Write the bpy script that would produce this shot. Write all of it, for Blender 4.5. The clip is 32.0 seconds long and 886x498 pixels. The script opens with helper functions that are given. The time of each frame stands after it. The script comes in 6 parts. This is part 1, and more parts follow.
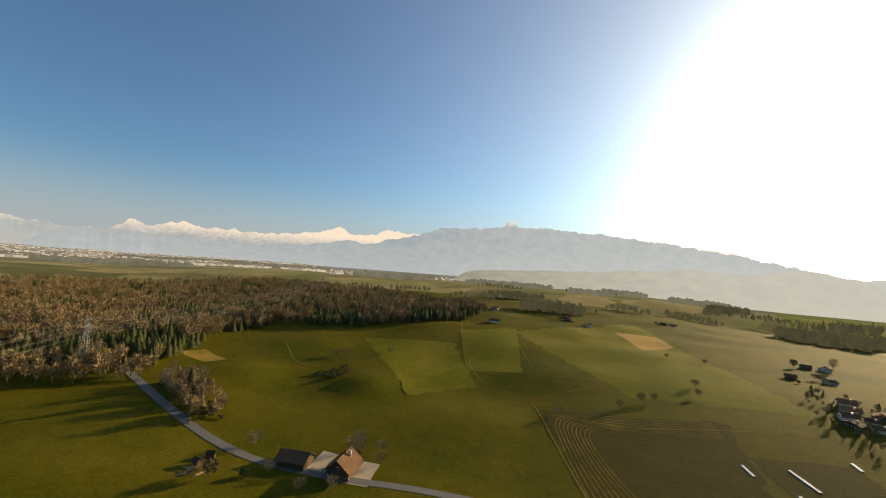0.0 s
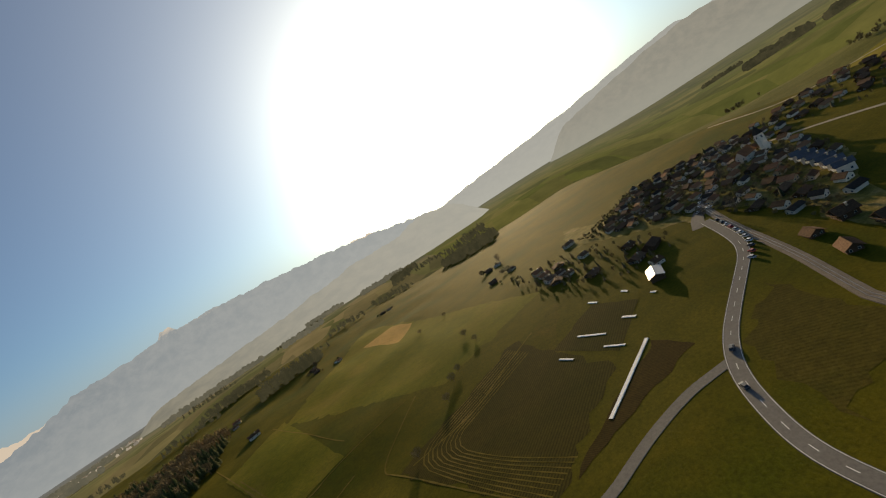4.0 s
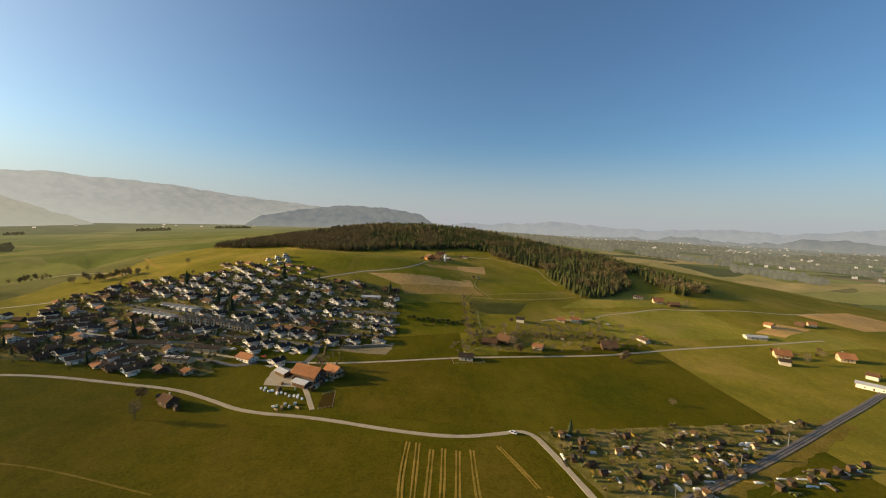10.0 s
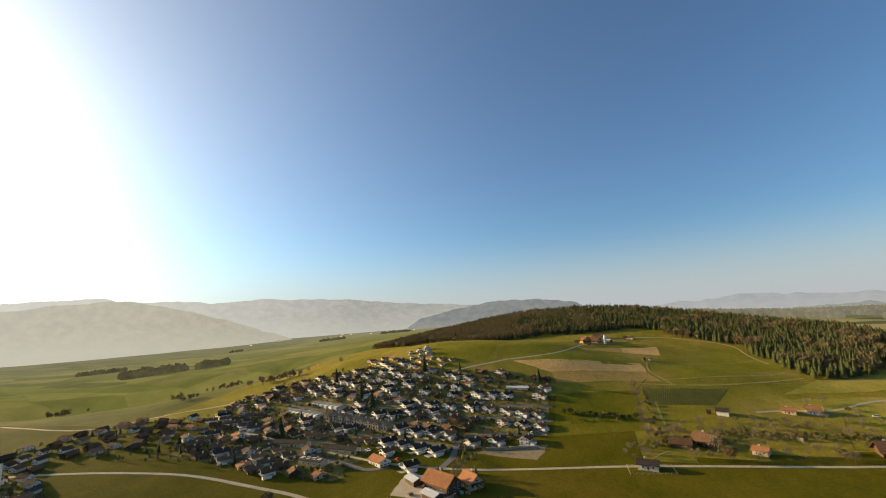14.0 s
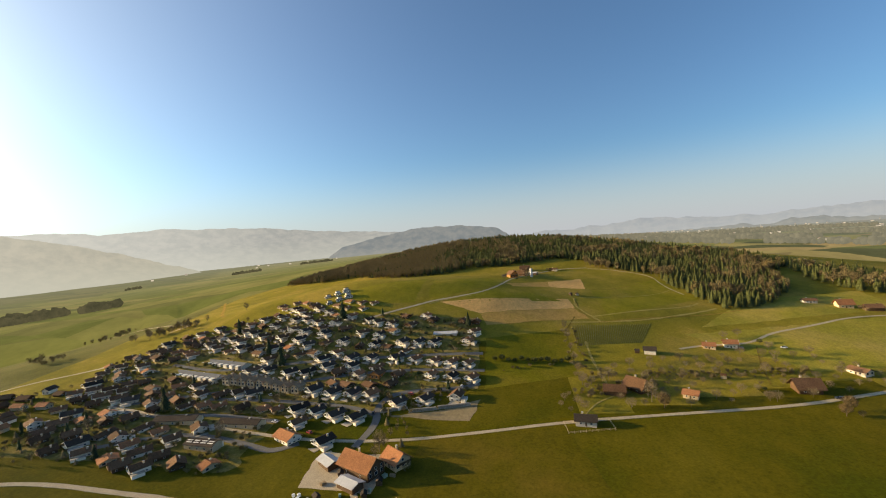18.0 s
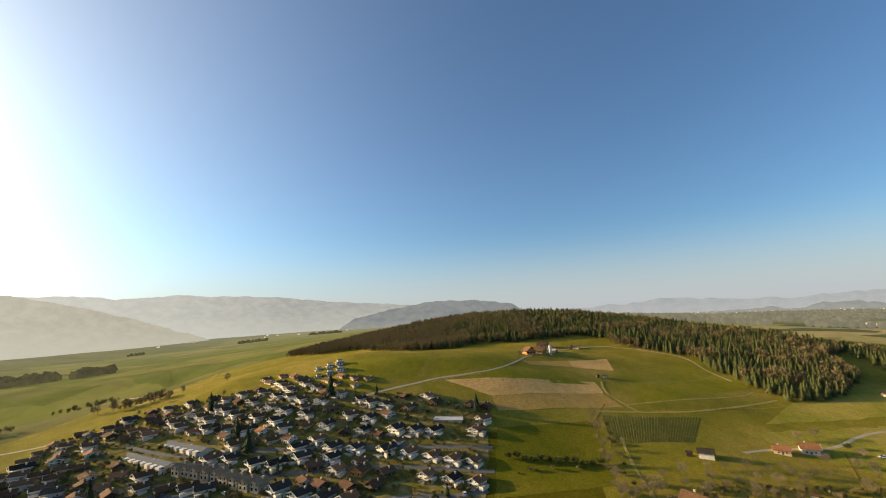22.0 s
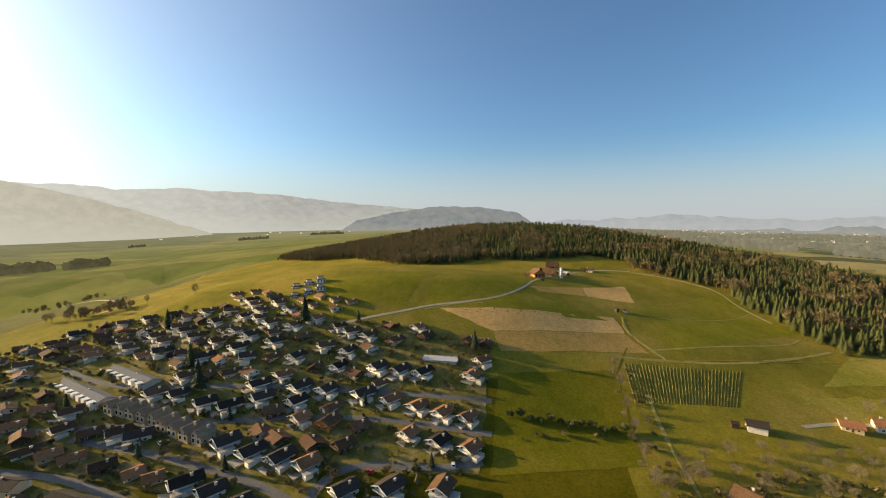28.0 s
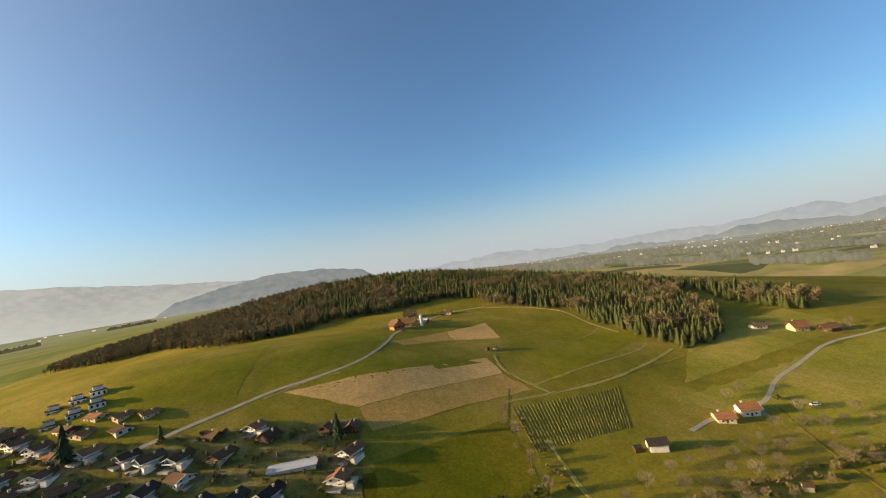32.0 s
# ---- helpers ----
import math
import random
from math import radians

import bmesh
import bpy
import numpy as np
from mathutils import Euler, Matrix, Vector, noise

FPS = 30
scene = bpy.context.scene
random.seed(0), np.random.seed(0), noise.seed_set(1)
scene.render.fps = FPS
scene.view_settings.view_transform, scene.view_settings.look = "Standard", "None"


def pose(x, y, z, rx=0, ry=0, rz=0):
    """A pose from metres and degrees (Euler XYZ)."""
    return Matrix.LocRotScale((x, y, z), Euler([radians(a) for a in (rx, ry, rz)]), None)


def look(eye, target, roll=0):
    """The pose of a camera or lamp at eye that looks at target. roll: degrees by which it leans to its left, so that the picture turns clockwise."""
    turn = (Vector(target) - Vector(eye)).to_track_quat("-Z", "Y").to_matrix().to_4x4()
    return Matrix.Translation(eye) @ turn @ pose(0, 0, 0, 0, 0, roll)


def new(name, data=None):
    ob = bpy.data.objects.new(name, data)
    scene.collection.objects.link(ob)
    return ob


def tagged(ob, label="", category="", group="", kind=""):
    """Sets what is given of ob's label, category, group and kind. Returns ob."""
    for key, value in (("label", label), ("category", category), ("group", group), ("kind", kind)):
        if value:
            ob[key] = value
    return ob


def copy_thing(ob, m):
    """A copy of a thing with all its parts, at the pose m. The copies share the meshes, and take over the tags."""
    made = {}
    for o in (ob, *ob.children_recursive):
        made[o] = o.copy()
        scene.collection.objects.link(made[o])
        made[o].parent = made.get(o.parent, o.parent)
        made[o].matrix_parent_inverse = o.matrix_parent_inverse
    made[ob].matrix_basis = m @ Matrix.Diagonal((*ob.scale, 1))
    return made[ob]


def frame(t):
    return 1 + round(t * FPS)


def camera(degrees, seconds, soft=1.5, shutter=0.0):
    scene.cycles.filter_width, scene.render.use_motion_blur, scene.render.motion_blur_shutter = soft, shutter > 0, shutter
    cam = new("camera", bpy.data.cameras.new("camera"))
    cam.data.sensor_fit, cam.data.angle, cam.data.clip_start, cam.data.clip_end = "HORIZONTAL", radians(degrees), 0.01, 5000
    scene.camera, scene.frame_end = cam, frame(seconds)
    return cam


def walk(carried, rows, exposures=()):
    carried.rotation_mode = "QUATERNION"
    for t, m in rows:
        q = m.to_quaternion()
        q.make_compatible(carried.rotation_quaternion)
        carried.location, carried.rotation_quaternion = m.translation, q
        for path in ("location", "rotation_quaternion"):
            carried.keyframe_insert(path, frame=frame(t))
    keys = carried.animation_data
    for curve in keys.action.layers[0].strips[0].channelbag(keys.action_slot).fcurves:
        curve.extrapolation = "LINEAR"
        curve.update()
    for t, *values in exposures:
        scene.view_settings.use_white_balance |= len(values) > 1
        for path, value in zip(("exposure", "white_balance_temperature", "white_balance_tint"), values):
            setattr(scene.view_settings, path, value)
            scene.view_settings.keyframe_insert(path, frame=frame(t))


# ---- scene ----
import collections

S_AZ, S_EL = -85, 13
# the sun: degrees clockwise from +y, and above the horizon
FOV = 92.9
PATH = [
    (0, (43.82, -13.42, 94.01), (36.839, -20.558, 94.533), 4.23),
    (0.5, (41.24, -20.01, 95.25), (34.517, -27.373, 95.976), -2.38),
    (1, (38.75, -26.73, 97.14), (32.153, -34.202, 97.999), -7.69),
    (1.5, (36.25, -33.36, 100.20), (29.346, -40.546, 101.077), -19.39),
    (2, (33.40, -39.29, 103.64), (25.699, -45.631, 104.369), -29.61),
    (2.5, (30.30, -44.65, 106.63), (21.766, -49.849, 107.007), -31.13),
    (3, (26.96, -49.98, 108.71), (17.619, -53.550, 108.512), -32.02),
    (3.5, (23.17, -56.10, 109.56), (13.432, -58.341, 109.140), -34.45),
    (4, (19.59, -62.45, 109.68), (9.619, -63.003, 109.145), -33.30),
    (4.5, (15.83, -68.91, 109.89), (6.003, -67.079, 110.085), -30.52),
    (6.5, (7.50, -81.40, 124.81), (0.225, -74.654, 126.039), -30.69),
    (7, (8.88, -80.60, 128.68), (2.463, -72.979, 129.568), -32.56),
    (7.5, (10.69, -78.63, 131.70), (5.448, -70.112, 131.959), -33.34),
    (8, (12.36, -74.53, 132.82), (8.527, -65.302, 132.430), -35.14),
    (8.5, (14.14, -69.27, 131.65), (11.623, -59.630, 130.785), -34.66),
    (9, (16.99, -63.32, 128.41), (16.009, -53.441, 127.190), -23.96),
    (9.5, (21.09, -56.53, 123.93), (21.222, -46.588, 122.835), -11.93),
    (10, (25.79, -48.84, 119.49), (26.169, -38.861, 118.935), 2.24),
    (10.5, (29.76, -41.05, 116.34), (29.611, -31.053, 116.313), 5.47),
    (11, (33.41, -33.94, 113.59), (32.981, -23.963, 114.126), 11.38),
    (11.5, (36.31, -28.16, 110.89), (35.689, -18.233, 111.882), 11.93),
    (12, (38.54, -23.02, 108.41), (36.871, -13.230, 109.573), 10.92),
    (12.5, (39.31, -18.53, 106.01), (37.032, -8.895, 107.388), 8.52),
    (13, (38.55, -14.39, 103.80), (35.673, -4.946, 105.372), 2.23),
    (13.5, (37.82, -9.53, 102.24), (34.735, -0.183, 104.006), -1.15),
    (15.5, (27.91, 18.37, 112.80), (25.274, 27.973, 113.728), -8.27),
    (16, (26.34, 23.87, 114.96), (23.938, 33.555, 115.639), -8.82),
    (16.5, (25.13, 29.43, 116.72), (23.241, 39.246, 116.966), -7.75),
    (17, (24.55, 35.35, 117.75), (23.040, 45.230, 117.720), -5.62),
    (17.5, (24.36, 41.57, 118.13), (23.025, 51.481, 118.011), -3.78),
    (18, (24.34, 47.90, 117.86), (22.864, 57.788, 117.706), -4.46),
    (18.5, (24.43, 54.26, 116.90), (22.995, 64.157, 116.869), -1.31),
    (19, (24.47, 60.44, 115.37), (23.075, 70.338, 115.769), -1.47),
    (19.5, (24.25, 66.43, 113.57), (22.775, 76.294, 114.294), -1.13),
    (20, (24.07, 72.21, 111.96), (22.633, 82.048, 112.996), -1.32),
    (20.5, (23.86, 77.83, 110.82), (22.337, 87.630, 112.141), -2.39),
    (21, (23.99, 83.22, 110.28), (22.404, 92.977, 111.799), -2.58),
    (21.5, (24.14, 88.44, 110.29), (22.487, 98.173, 111.863), -2.50),
    (22, (23.82, 93.59, 110.77), (22.124, 103.312, 112.402), -2.74),
    (22.5, (23.03, 98.72, 111.82), (21.448, 108.456, 113.454), -3.05),
    (23, (21.91, 103.68, 113.46), (20.195, 113.421, 114.957), -3.74),
    (23.5, (20.73, 108.46, 115.62), (18.937, 118.221, 116.844), -3.52),
    (24, (19.55, 113.31, 118.19), (17.716, 123.095, 119.102), -3.53),
    (24.5, (18.25, 118.42, 120.84), (16.320, 128.223, 121.331), -4.78),
    (25, (17.37, 124.02, 123.31), (15.564, 133.853, 123.269), -4.22),
    (25.5, (16.51, 129.93, 125.31), (14.823, 139.779, 124.849), -4.51),
    (27.5, (17.09, 156.75, 122.31), (15.034, 166.516, 121.644), 1.22),
    (28, (15.60, 163.53, 121.16), (13.716, 173.331, 120.547), 0.04),
    (28.5, (12.65, 170.53, 120.29), (10.320, 180.244, 119.900), -7.79),
    (29, (9.55, 177.06, 119.84), (7.274, 186.795, 119.838), -12.11),
    (29.5, (5.26, 183.64, 120.20), (4.054, 193.564, 120.260), -17.51),
    (30, (2.14, 189.26, 119.71), (1.722, 199.242, 120.082), -22.25),
    (30.5, (1.96, 194.13, 118.17), (2.335, 204.106, 118.786), -19.11),
    (31, (4.01, 199.00, 117.09), (5.269, 208.917, 117.489), -15.15),
    (31.5, (7.24, 204.11, 116.11), (8.728, 213.983, 116.589), -11.06),
    (32, (10.49, 209.42, 115.30), (12.291, 219.248, 115.767), -8.19),
]
cam = camera(FOV, 32.0, soft=1.1)
walk(cam, [(t, look(eye, target, roll)) for t, eye, target, roll in PATH], exposures=[(0, 0.5, 9200, 10), (2, 0.4, 9200, 10), (3, 0.1, 9200, 10), (4.5, -0.2, 9200, 10), (6.5, -1.1, 9200, 10), (8, -1, 9200, 10), (8.5, -0.65, 9200, 10), (9, -0.1, 9200, 10), (9.5, 0.35, 9200, 10), (10, 0.55, 9200, 10), (13, 0.72, 9200, 10), (19, 0.85, 9200, 10), (24, 0.8, 9200, 10), (30, 0.88, 9200, 10), (32, 0.85, 9200, 10)])

# ---- world and sun ----
sun_dir = Vector((math.sin(radians(S_AZ)) * math.cos(radians(S_EL)), math.cos(radians(S_AZ)) * math.cos(radians(S_EL)), math.sin(radians(S_EL))))
world = bpy.data.worlds.new("sky")
scene.world = world
world.use_nodes = True
wn = world.node_tree.nodes
wl = world.node_tree.links
bg = wn["Background"]
sky = wn.new("ShaderNodeTexSky")
sky.sky_type, sky.sun_disc = "NISHITA", False
sky.sun_elevation, sky.sun_rotation = radians(S_EL), radians(S_AZ)
sky.altitude, sky.air_density, sky.dust_density, sky.ozone_density = 600, 1.0, 1.7, 1.2
bg.inputs["Strength"].default_value = 0.10
def world_mix(kind, a, b, fac):
    m = wn.new("ShaderNodeMix")
    m.data_type, m.blend_type = "RGBA", kind
    for v, k in ((a, 6), (b, 7), (fac, 0)):
        if isinstance(v, (tuple, float)):
            m.inputs[k].default_value = (*v, 1) if isinstance(v, tuple) else v
        else:
            wl.new(v, m.inputs[k])
    return m.outputs[2]


def world_range(value, lo, hi, a, b):
    r = wn.new("ShaderNodeMapRange")
    r.interpolation_type = "SMOOTHERSTEP"
    for k, v in (("From Min", lo), ("From Max", hi), ("To Min", a), ("To Max", b)):
        r.inputs[k].default_value = v
    wl.new(value, r.inputs["Value"])
    return r.outputs["Result"]


# clear, dry air makes the open sky a deep blue; pale haze lies along the horizon and a broad aureole round the sun
wt = wn.new("ShaderNodeTexCoord")
wz = wn.new("ShaderNodeSeparateXYZ")
wl.new(wt.outputs["Generated"], wz.inputs[0])
toward = wn.new("ShaderNodeVectorMath")
toward.operation = "DOT_PRODUCT"
wl.new(wt.outputs["Generated"], toward.inputs[0])
toward.inputs[1].default_value = sun_dir
apart = wn.new("ShaderNodeMath")
apart.operation = "ARCCOSINE"
wl.new(toward.outputs["Value"], apart.inputs[0])
tinted = world_mix("MULTIPLY", sky.outputs["Color"], (0.40, 0.79, 1.30), 1.0)
clear_sky = world_mix("MIX", tinted, (2.75, 3.3, 4.6), world_range(wz.outputs["Z"], -0.03, 0.22, 0.85, 0.0))


def aureole(power, scale, tone):
    """Light scattered forward by the haze: it falls off with the angle from the sun."""
    fall = wn.new("ShaderNodeMath")
    fall.operation = "DIVIDE"
    wl.new(apart.outputs[0], fall.inputs[0])
    fall.inputs[1].default_value = -scale
    grow = wn.new("ShaderNodeMath")
    grow.operation = "EXPONENT"
    wl.new(fall.outputs[0], grow.inputs[0])
    return world_mix("MULTIPLY", tuple(power * t for t in tone), world_mix("MIX", (0.0, 0.0, 0.0), (1.0, 1.0, 1.0), grow.outputs[0]), 1.0)


glow = world_mix("ADD", aureole(10.5, 0.29, (1.0, 1.0, 1.02)), aureole(60.0, 0.11, (1.0, 0.98, 0.93)), 1.0)
wl.new(world_mix("ADD", clear_sky, glow, 1.0), bg.inputs["Color"])

sun = new("sun", bpy.data.lights.new("sun", "SUN"))
sun.data.energy, sun.data.angle, sun.data.color = 5.0, radians(0.6), (1.0, 0.84, 0.60)
sun.matrix_world = look((0, 0, 300), Vector((0, 0, 300)) - sun_dir)


# ---- materials ----
def mat(name, build):
    m = bpy.data.materials.new(name)
    m.use_nodes = True
    nt = m.node_tree
    b = nt.nodes["Principled BSDF"]
    build(nt, b)
    return m


def nd(nt, kind, **kw):
    n = nt.nodes.new("ShaderNode" + kind)
    for k, v in kw.items():
        n.inputs[k].default_value = v
    return n


def ramp(nt, stops):
    r = nt.nodes.new("ShaderNodeValToRGB")
    e = r.color_ramp.elements
    e[0].position, e[0].color = stops[0][0], (*stops[0][1], 1)
    e[1].position, e[1].color = stops[-1][0], (*stops[-1][1], 1)
    for p, c in stops[1:-1]:
        q = e.new(p)
        q.color = (*c, 1)
    return r


def noise_node(nt, scale, detail=4, rough=0.6, vec=None, stretch=None):
    tc = nt.nodes.new("ShaderNodeNewGeometry")
    out = tc.outputs["Position"]
    if vec:
        out = vec
    if stretch:
        mp = nt.nodes.new("ShaderNodeMapping")
        mp.inputs["Scale"].default_value = stretch[:3]
        if len(stretch) > 3:
            mp.inputs["Rotation"].default_value = (0, 0, radians(stretch[3]))
        nt.links.new(out, mp.inputs["Vector"])
        out = mp.outputs["Vector"]
    n = nd(nt, "TexNoise", Scale=scale, Detail=detail, Roughness=rough)
    nt.links.new(out, n.inputs["Vector"])
    return n


def mixc(nt, a, b, fac, mode="MIX"):
    m = nt.nodes.new("ShaderNodeMix")
    m.data_type, m.blend_type = "RGBA", mode
    for v, s in ((a, m.inputs[6]), (b, m.inputs[7]), (fac, m.inputs[0])):
        if isinstance(v, (int, float)):
            s.default_value = v
        elif isinstance(v, tuple):
            s.default_value = (*v, 1)
        else:
            nt.links.new(v, s)
    return m.outputs[2]


def plain(name, col, rough=0.8, var=0.12, scale=3.0, metal=0.0, spec=0.3, bump=0.0, rnd=0.0):
    """A surface with a base colour, grain and stains at two scales, and a little shift from thing to thing."""
    def build(nt, b):
        n1 = noise_node(nt, scale, 5, 0.65)
        n2 = noise_node(nt, scale * 0.12, 3, 0.5)
        dark = tuple(c * (1 - 2 * var) for c in col)
        light = tuple(min(1, c * (1 + 1.2 * var)) for c in col)
        r1 = ramp(nt, [(0.3, dark), (0.7, light)])
        nt.links.new(n1.outputs["Fac"], r1.inputs["Fac"])
        r2 = ramp(nt, [(0.3, (1 - var,) * 3), (0.7, (1.0,) * 3)])
        nt.links.new(n2.outputs["Fac"], r2.inputs["Fac"])
        c = mixc(nt, r1.outputs["Color"], r2.outputs["Color"], 1.0, "MULTIPLY")
        if rnd:
            oi = nt.nodes.new("ShaderNodeObjectInfo")
            h = nd(nt, "HueSaturation", Saturation=1.0)
            mr = nd(nt, "MapRange", **{"To Min": 1 - rnd, "To Max": 1 + rnd})
            nt.links.new(oi.outputs["Random"], mr.inputs["Value"])
            nt.links.new(mr.outputs["Result"], h.inputs["Value"])
            nt.links.new(c, h.inputs["Color"])
            c = h.outputs["Color"]
        nt.links.new(c, b.inputs["Base Color"])
        b.inputs["Roughness"].default_value, b.inputs["Metallic"].default_value = rough, metal
        b.inputs["Specular IOR Level"].default_value = spec
        if bump:
            bp = nd(nt, "Bump", Strength=bump, Distance=0.05)
            nt.links.new(n1.outputs["Fac"], bp.inputs["Height"])
            nt.links.new(bp.outputs["Normal"], b.inputs["Normal"])
    return mat(name, build)


def grass_mat(name, a, b_, c, stripes=None, sc=1.0):
    """Short meadow: broad patches, mown streaks and fine tufts."""
    def build(nt, b):
        broad = noise_node(nt, 0.012 * sc, 4, 0.55)
        mid = noise_node(nt, 0.09 * sc, 4, 0.6, stretch=(1, 0.6, 1, 20))
        fine = noise_node(nt, 0.7, 6, 0.75)
        r = ramp(nt, [(0.32, a), (0.5, b_), (0.68, c)])
        nt.links.new(broad.outputs["Fac"], r.inputs["Fac"])
        m1 = ramp(nt, [(0.3, (0.78, 0.82, 0.74)), (0.7, (1.1, 1.07, 1.0))])
        nt.links.new(mid.outputs["Fac"], m1.inputs["Fac"])
        col = mixc(nt, r.outputs["Color"], m1.outputs["Color"], 0.8, "MULTIPLY")
        m2 = ramp(nt, [(0.32, (0.5, 0.52, 0.5)), (0.68, (1.32, 1.3, 1.2))])
        nt.links.new(fine.outputs["Fac"], m2.inputs["Fac"])
        col = mixc(nt, col, m2.outputs["Color"], 0.7, "MULTIPLY")
        if stripes:
            geo = nt.nodes.new("ShaderNodeNewGeometry")
            mp = nt.nodes.new("ShaderNodeMapping")
            mp.inputs["Rotation"].default_value = (0, 0, radians(stripes[0]))
            nt.links.new(geo.outputs["Position"], mp.inputs["Vector"])
            w = nd(nt, "TexWave", Scale=stripes[1], Distortion=1.2, Detail=2.0)
            nt.links.new(mp.outputs["Vector"], w.inputs["Vector"])
            sr = ramp(nt, [(0.35, (1, 1, 1)), (0.8, stripes[2])])
            nt.links.new(w.outputs["Color"], sr.inputs["Fac"])
            col = mixc(nt, col, sr.outputs["Color"], 0.8, "MULTIPLY")
        nt.links.new(col, b.inputs["Base Color"])
        b.inputs["Roughness"].default_value = 0.9
        b.inputs["Specular IOR Level"].default_value = 0.02
        bp = nd(nt, "Bump", Strength=0.6, Distance=0.25)
        nt.links.new(fine.outputs["Fac"], bp.inputs["Height"])
        nt.links.new(bp.outputs["Normal"], b.inputs["Normal"])
    return mat(name, build)


M = {}
M["meadow"] = grass_mat("meadow", (0.063, 0.069, 0.006), (0.098, 0.083, 0.008), (0.122, 0.101, 0.012), sc=1.3)
M["pasture"] = grass_mat("pasture", (0.183, 0.158, 0.024), (0.235, 0.189, 0.030), (0.316, 0.228, 0.054), sc=1.6)
M["lush"] = grass_mat("lush_grass", (0.186, 0.172, 0.017), (0.228, 0.196, 0.024), (0.292, 0.221, 0.039), sc=2)
M["deep"] = grass_mat("deep_grass", (0.080, 0.070, 0.006), (0.101, 0.082, 0.009), (0.133, 0.096, 0.015), sc=2)
M["dry"] = grass_mat("dry_grass", (0.261, 0.172, 0.040), (0.337, 0.209, 0.052), (0.230, 0.164, 0.033), sc=2)
M["soil"] = grass_mat("bare_soil", (0.549, 0.320, 0.128), (0.640, 0.372, 0.149), (0.701, 0.410, 0.170), sc=3)
M["stubble"] = grass_mat("stubble", (0.416, 0.250, 0.078), (0.475, 0.281, 0.094), (0.371, 0.237, 0.068), sc=3)
M["plough"] = grass_mat("plough", (0.055, 0.038, 0.010), (0.07, 0.046, 0.013), (0.052, 0.044, 0.010), stripes=(30, 0.3, (0.7, 0.65, 0.6)))
M["furrow"] = grass_mat("furrows", (0.065, 0.055, 0.011), (0.085, 0.066, 0.015), (0.058, 0.055, 0.010), stripes=(-55, 0.22, (0.55, 0.5, 0.45)))
M["garden"] = grass_mat("garden_ground", (0.12, 0.105, 0.022), (0.19, 0.155, 0.045), (0.30, 0.22, 0.10), sc=9)
# valley grass is greyer than pasture: thin haze put into its colour
M["valley"] = grass_mat("hazy_valley_meadow", (0.099, 0.100, 0.027), (0.124, 0.120, 0.036), (0.148, 0.134, 0.046), sc=1.2)
M["worn"] = grass_mat("worn_grass", (0.162, 0.120, 0.025), (0.199, 0.139, 0.030), (0.235, 0.158, 0.043), sc=4)
M["fallow"] = grass_mat("fallow_field", (0.075, 0.06, 0.012), (0.095, 0.074, 0.015), (0.07, 0.064, 0.011), stripes=(30, 0.18, (0.8, 0.78, 0.74)), sc=3)
M["pale"] = grass_mat("pale_meadow", (0.244, 0.221, 0.034), (0.297, 0.249, 0.049), (0.365, 0.274, 0.077), sc=2)
M["spring"] = grass_mat("spring_grass", (0.117, 0.117, 0.011), (0.149, 0.134, 0.014), (0.188, 0.146, 0.023), sc=2)
M["bleached"] = grass_mat("bleached_grass", (0.329, 0.253, 0.078), (0.385, 0.292, 0.105), (0.283, 0.231, 0.063), sc=6)
M["asphalt"] = plain("asphalt", (0.14, 0.132, 0.12), 0.85, 0.12, 0.8)
M["gravel"] = plain("gravel", (0.44, 0.355, 0.24), 0.95, 0.15, 1.5)
M["paint"] = plain("white_paint", (0.75, 0.75, 0.72), 0.7, 0.05, 2)
M["wall_white"] = plain("white_render", (0.76, 0.67, 0.54), 0.9, 0.08, 0.8, rnd=0.28)
M["wall_cream"] = plain("cream_render", (0.56, 0.43, 0.27), 0.9, 0.06, 0.8, rnd=0.08)
M["wall_wood"] = plain("dark_timber", (0.115, 0.062, 0.03), 0.8, 0.25, 2.5, rnd=0.15)
M["wall_orange"] = plain("orange_render", (0.55, 0.22, 0.06), 0.9, 0.08, 0.8)
M["roof_brown"] = plain("brown_tiles", (0.155, 0.085, 0.048), 0.9, 0.22, 1.6, rnd=0.35, bump=0.3, spec=0.08)
M["roof_red"] = plain("red_tiles", (0.33, 0.145, 0.07), 0.9, 0.2, 1.6, rnd=0.2, bump=0.3, spec=0.08)
M["roof_grey"] = plain("grey_tiles", (0.06, 0.047, 0.038), 0.9, 0.2, 1.6, rnd=0.35, bump=0.3, spec=0.08)
M["roof_slate"] = plain("blue_grey_sheet", (0.1, 0.112, 0.13), 0.9, 0.12, 1.2, rnd=0.15)
M["roof_metal"] = plain("pale_sheet_roof", (0.45, 0.45, 0.45), 0.45, 0.08, 0.6)
M["glass"] = plain("window_glass", (0.025, 0.03, 0.035), 0.12, 0.1, 0.5, spec=0.3)
M["frame"] = plain("window_frame", (0.7, 0.68, 0.62), 0.6, 0.05)
M["bark"] = plain("bark", (0.16, 0.12, 0.085), 0.95, 0.2, 4)
M["bare"] = plain("bare_twigs", (0.21, 0.16, 0.09), 0.95, 0.25, 0.5, rnd=0.25)
M["needle"] = plain("conifer_needles", (0.035, 0.055, 0.018), 0.9, 0.3, 0.6, rnd=0.25)
M["bush"] = plain("bush_leaves", (0.11, 0.115, 0.03), 0.9, 0.3, 0.8, rnd=0.25)
M["rust"] = plain("dry_leaves", (0.17, 0.115, 0.05), 0.9, 0.3, 0.8)


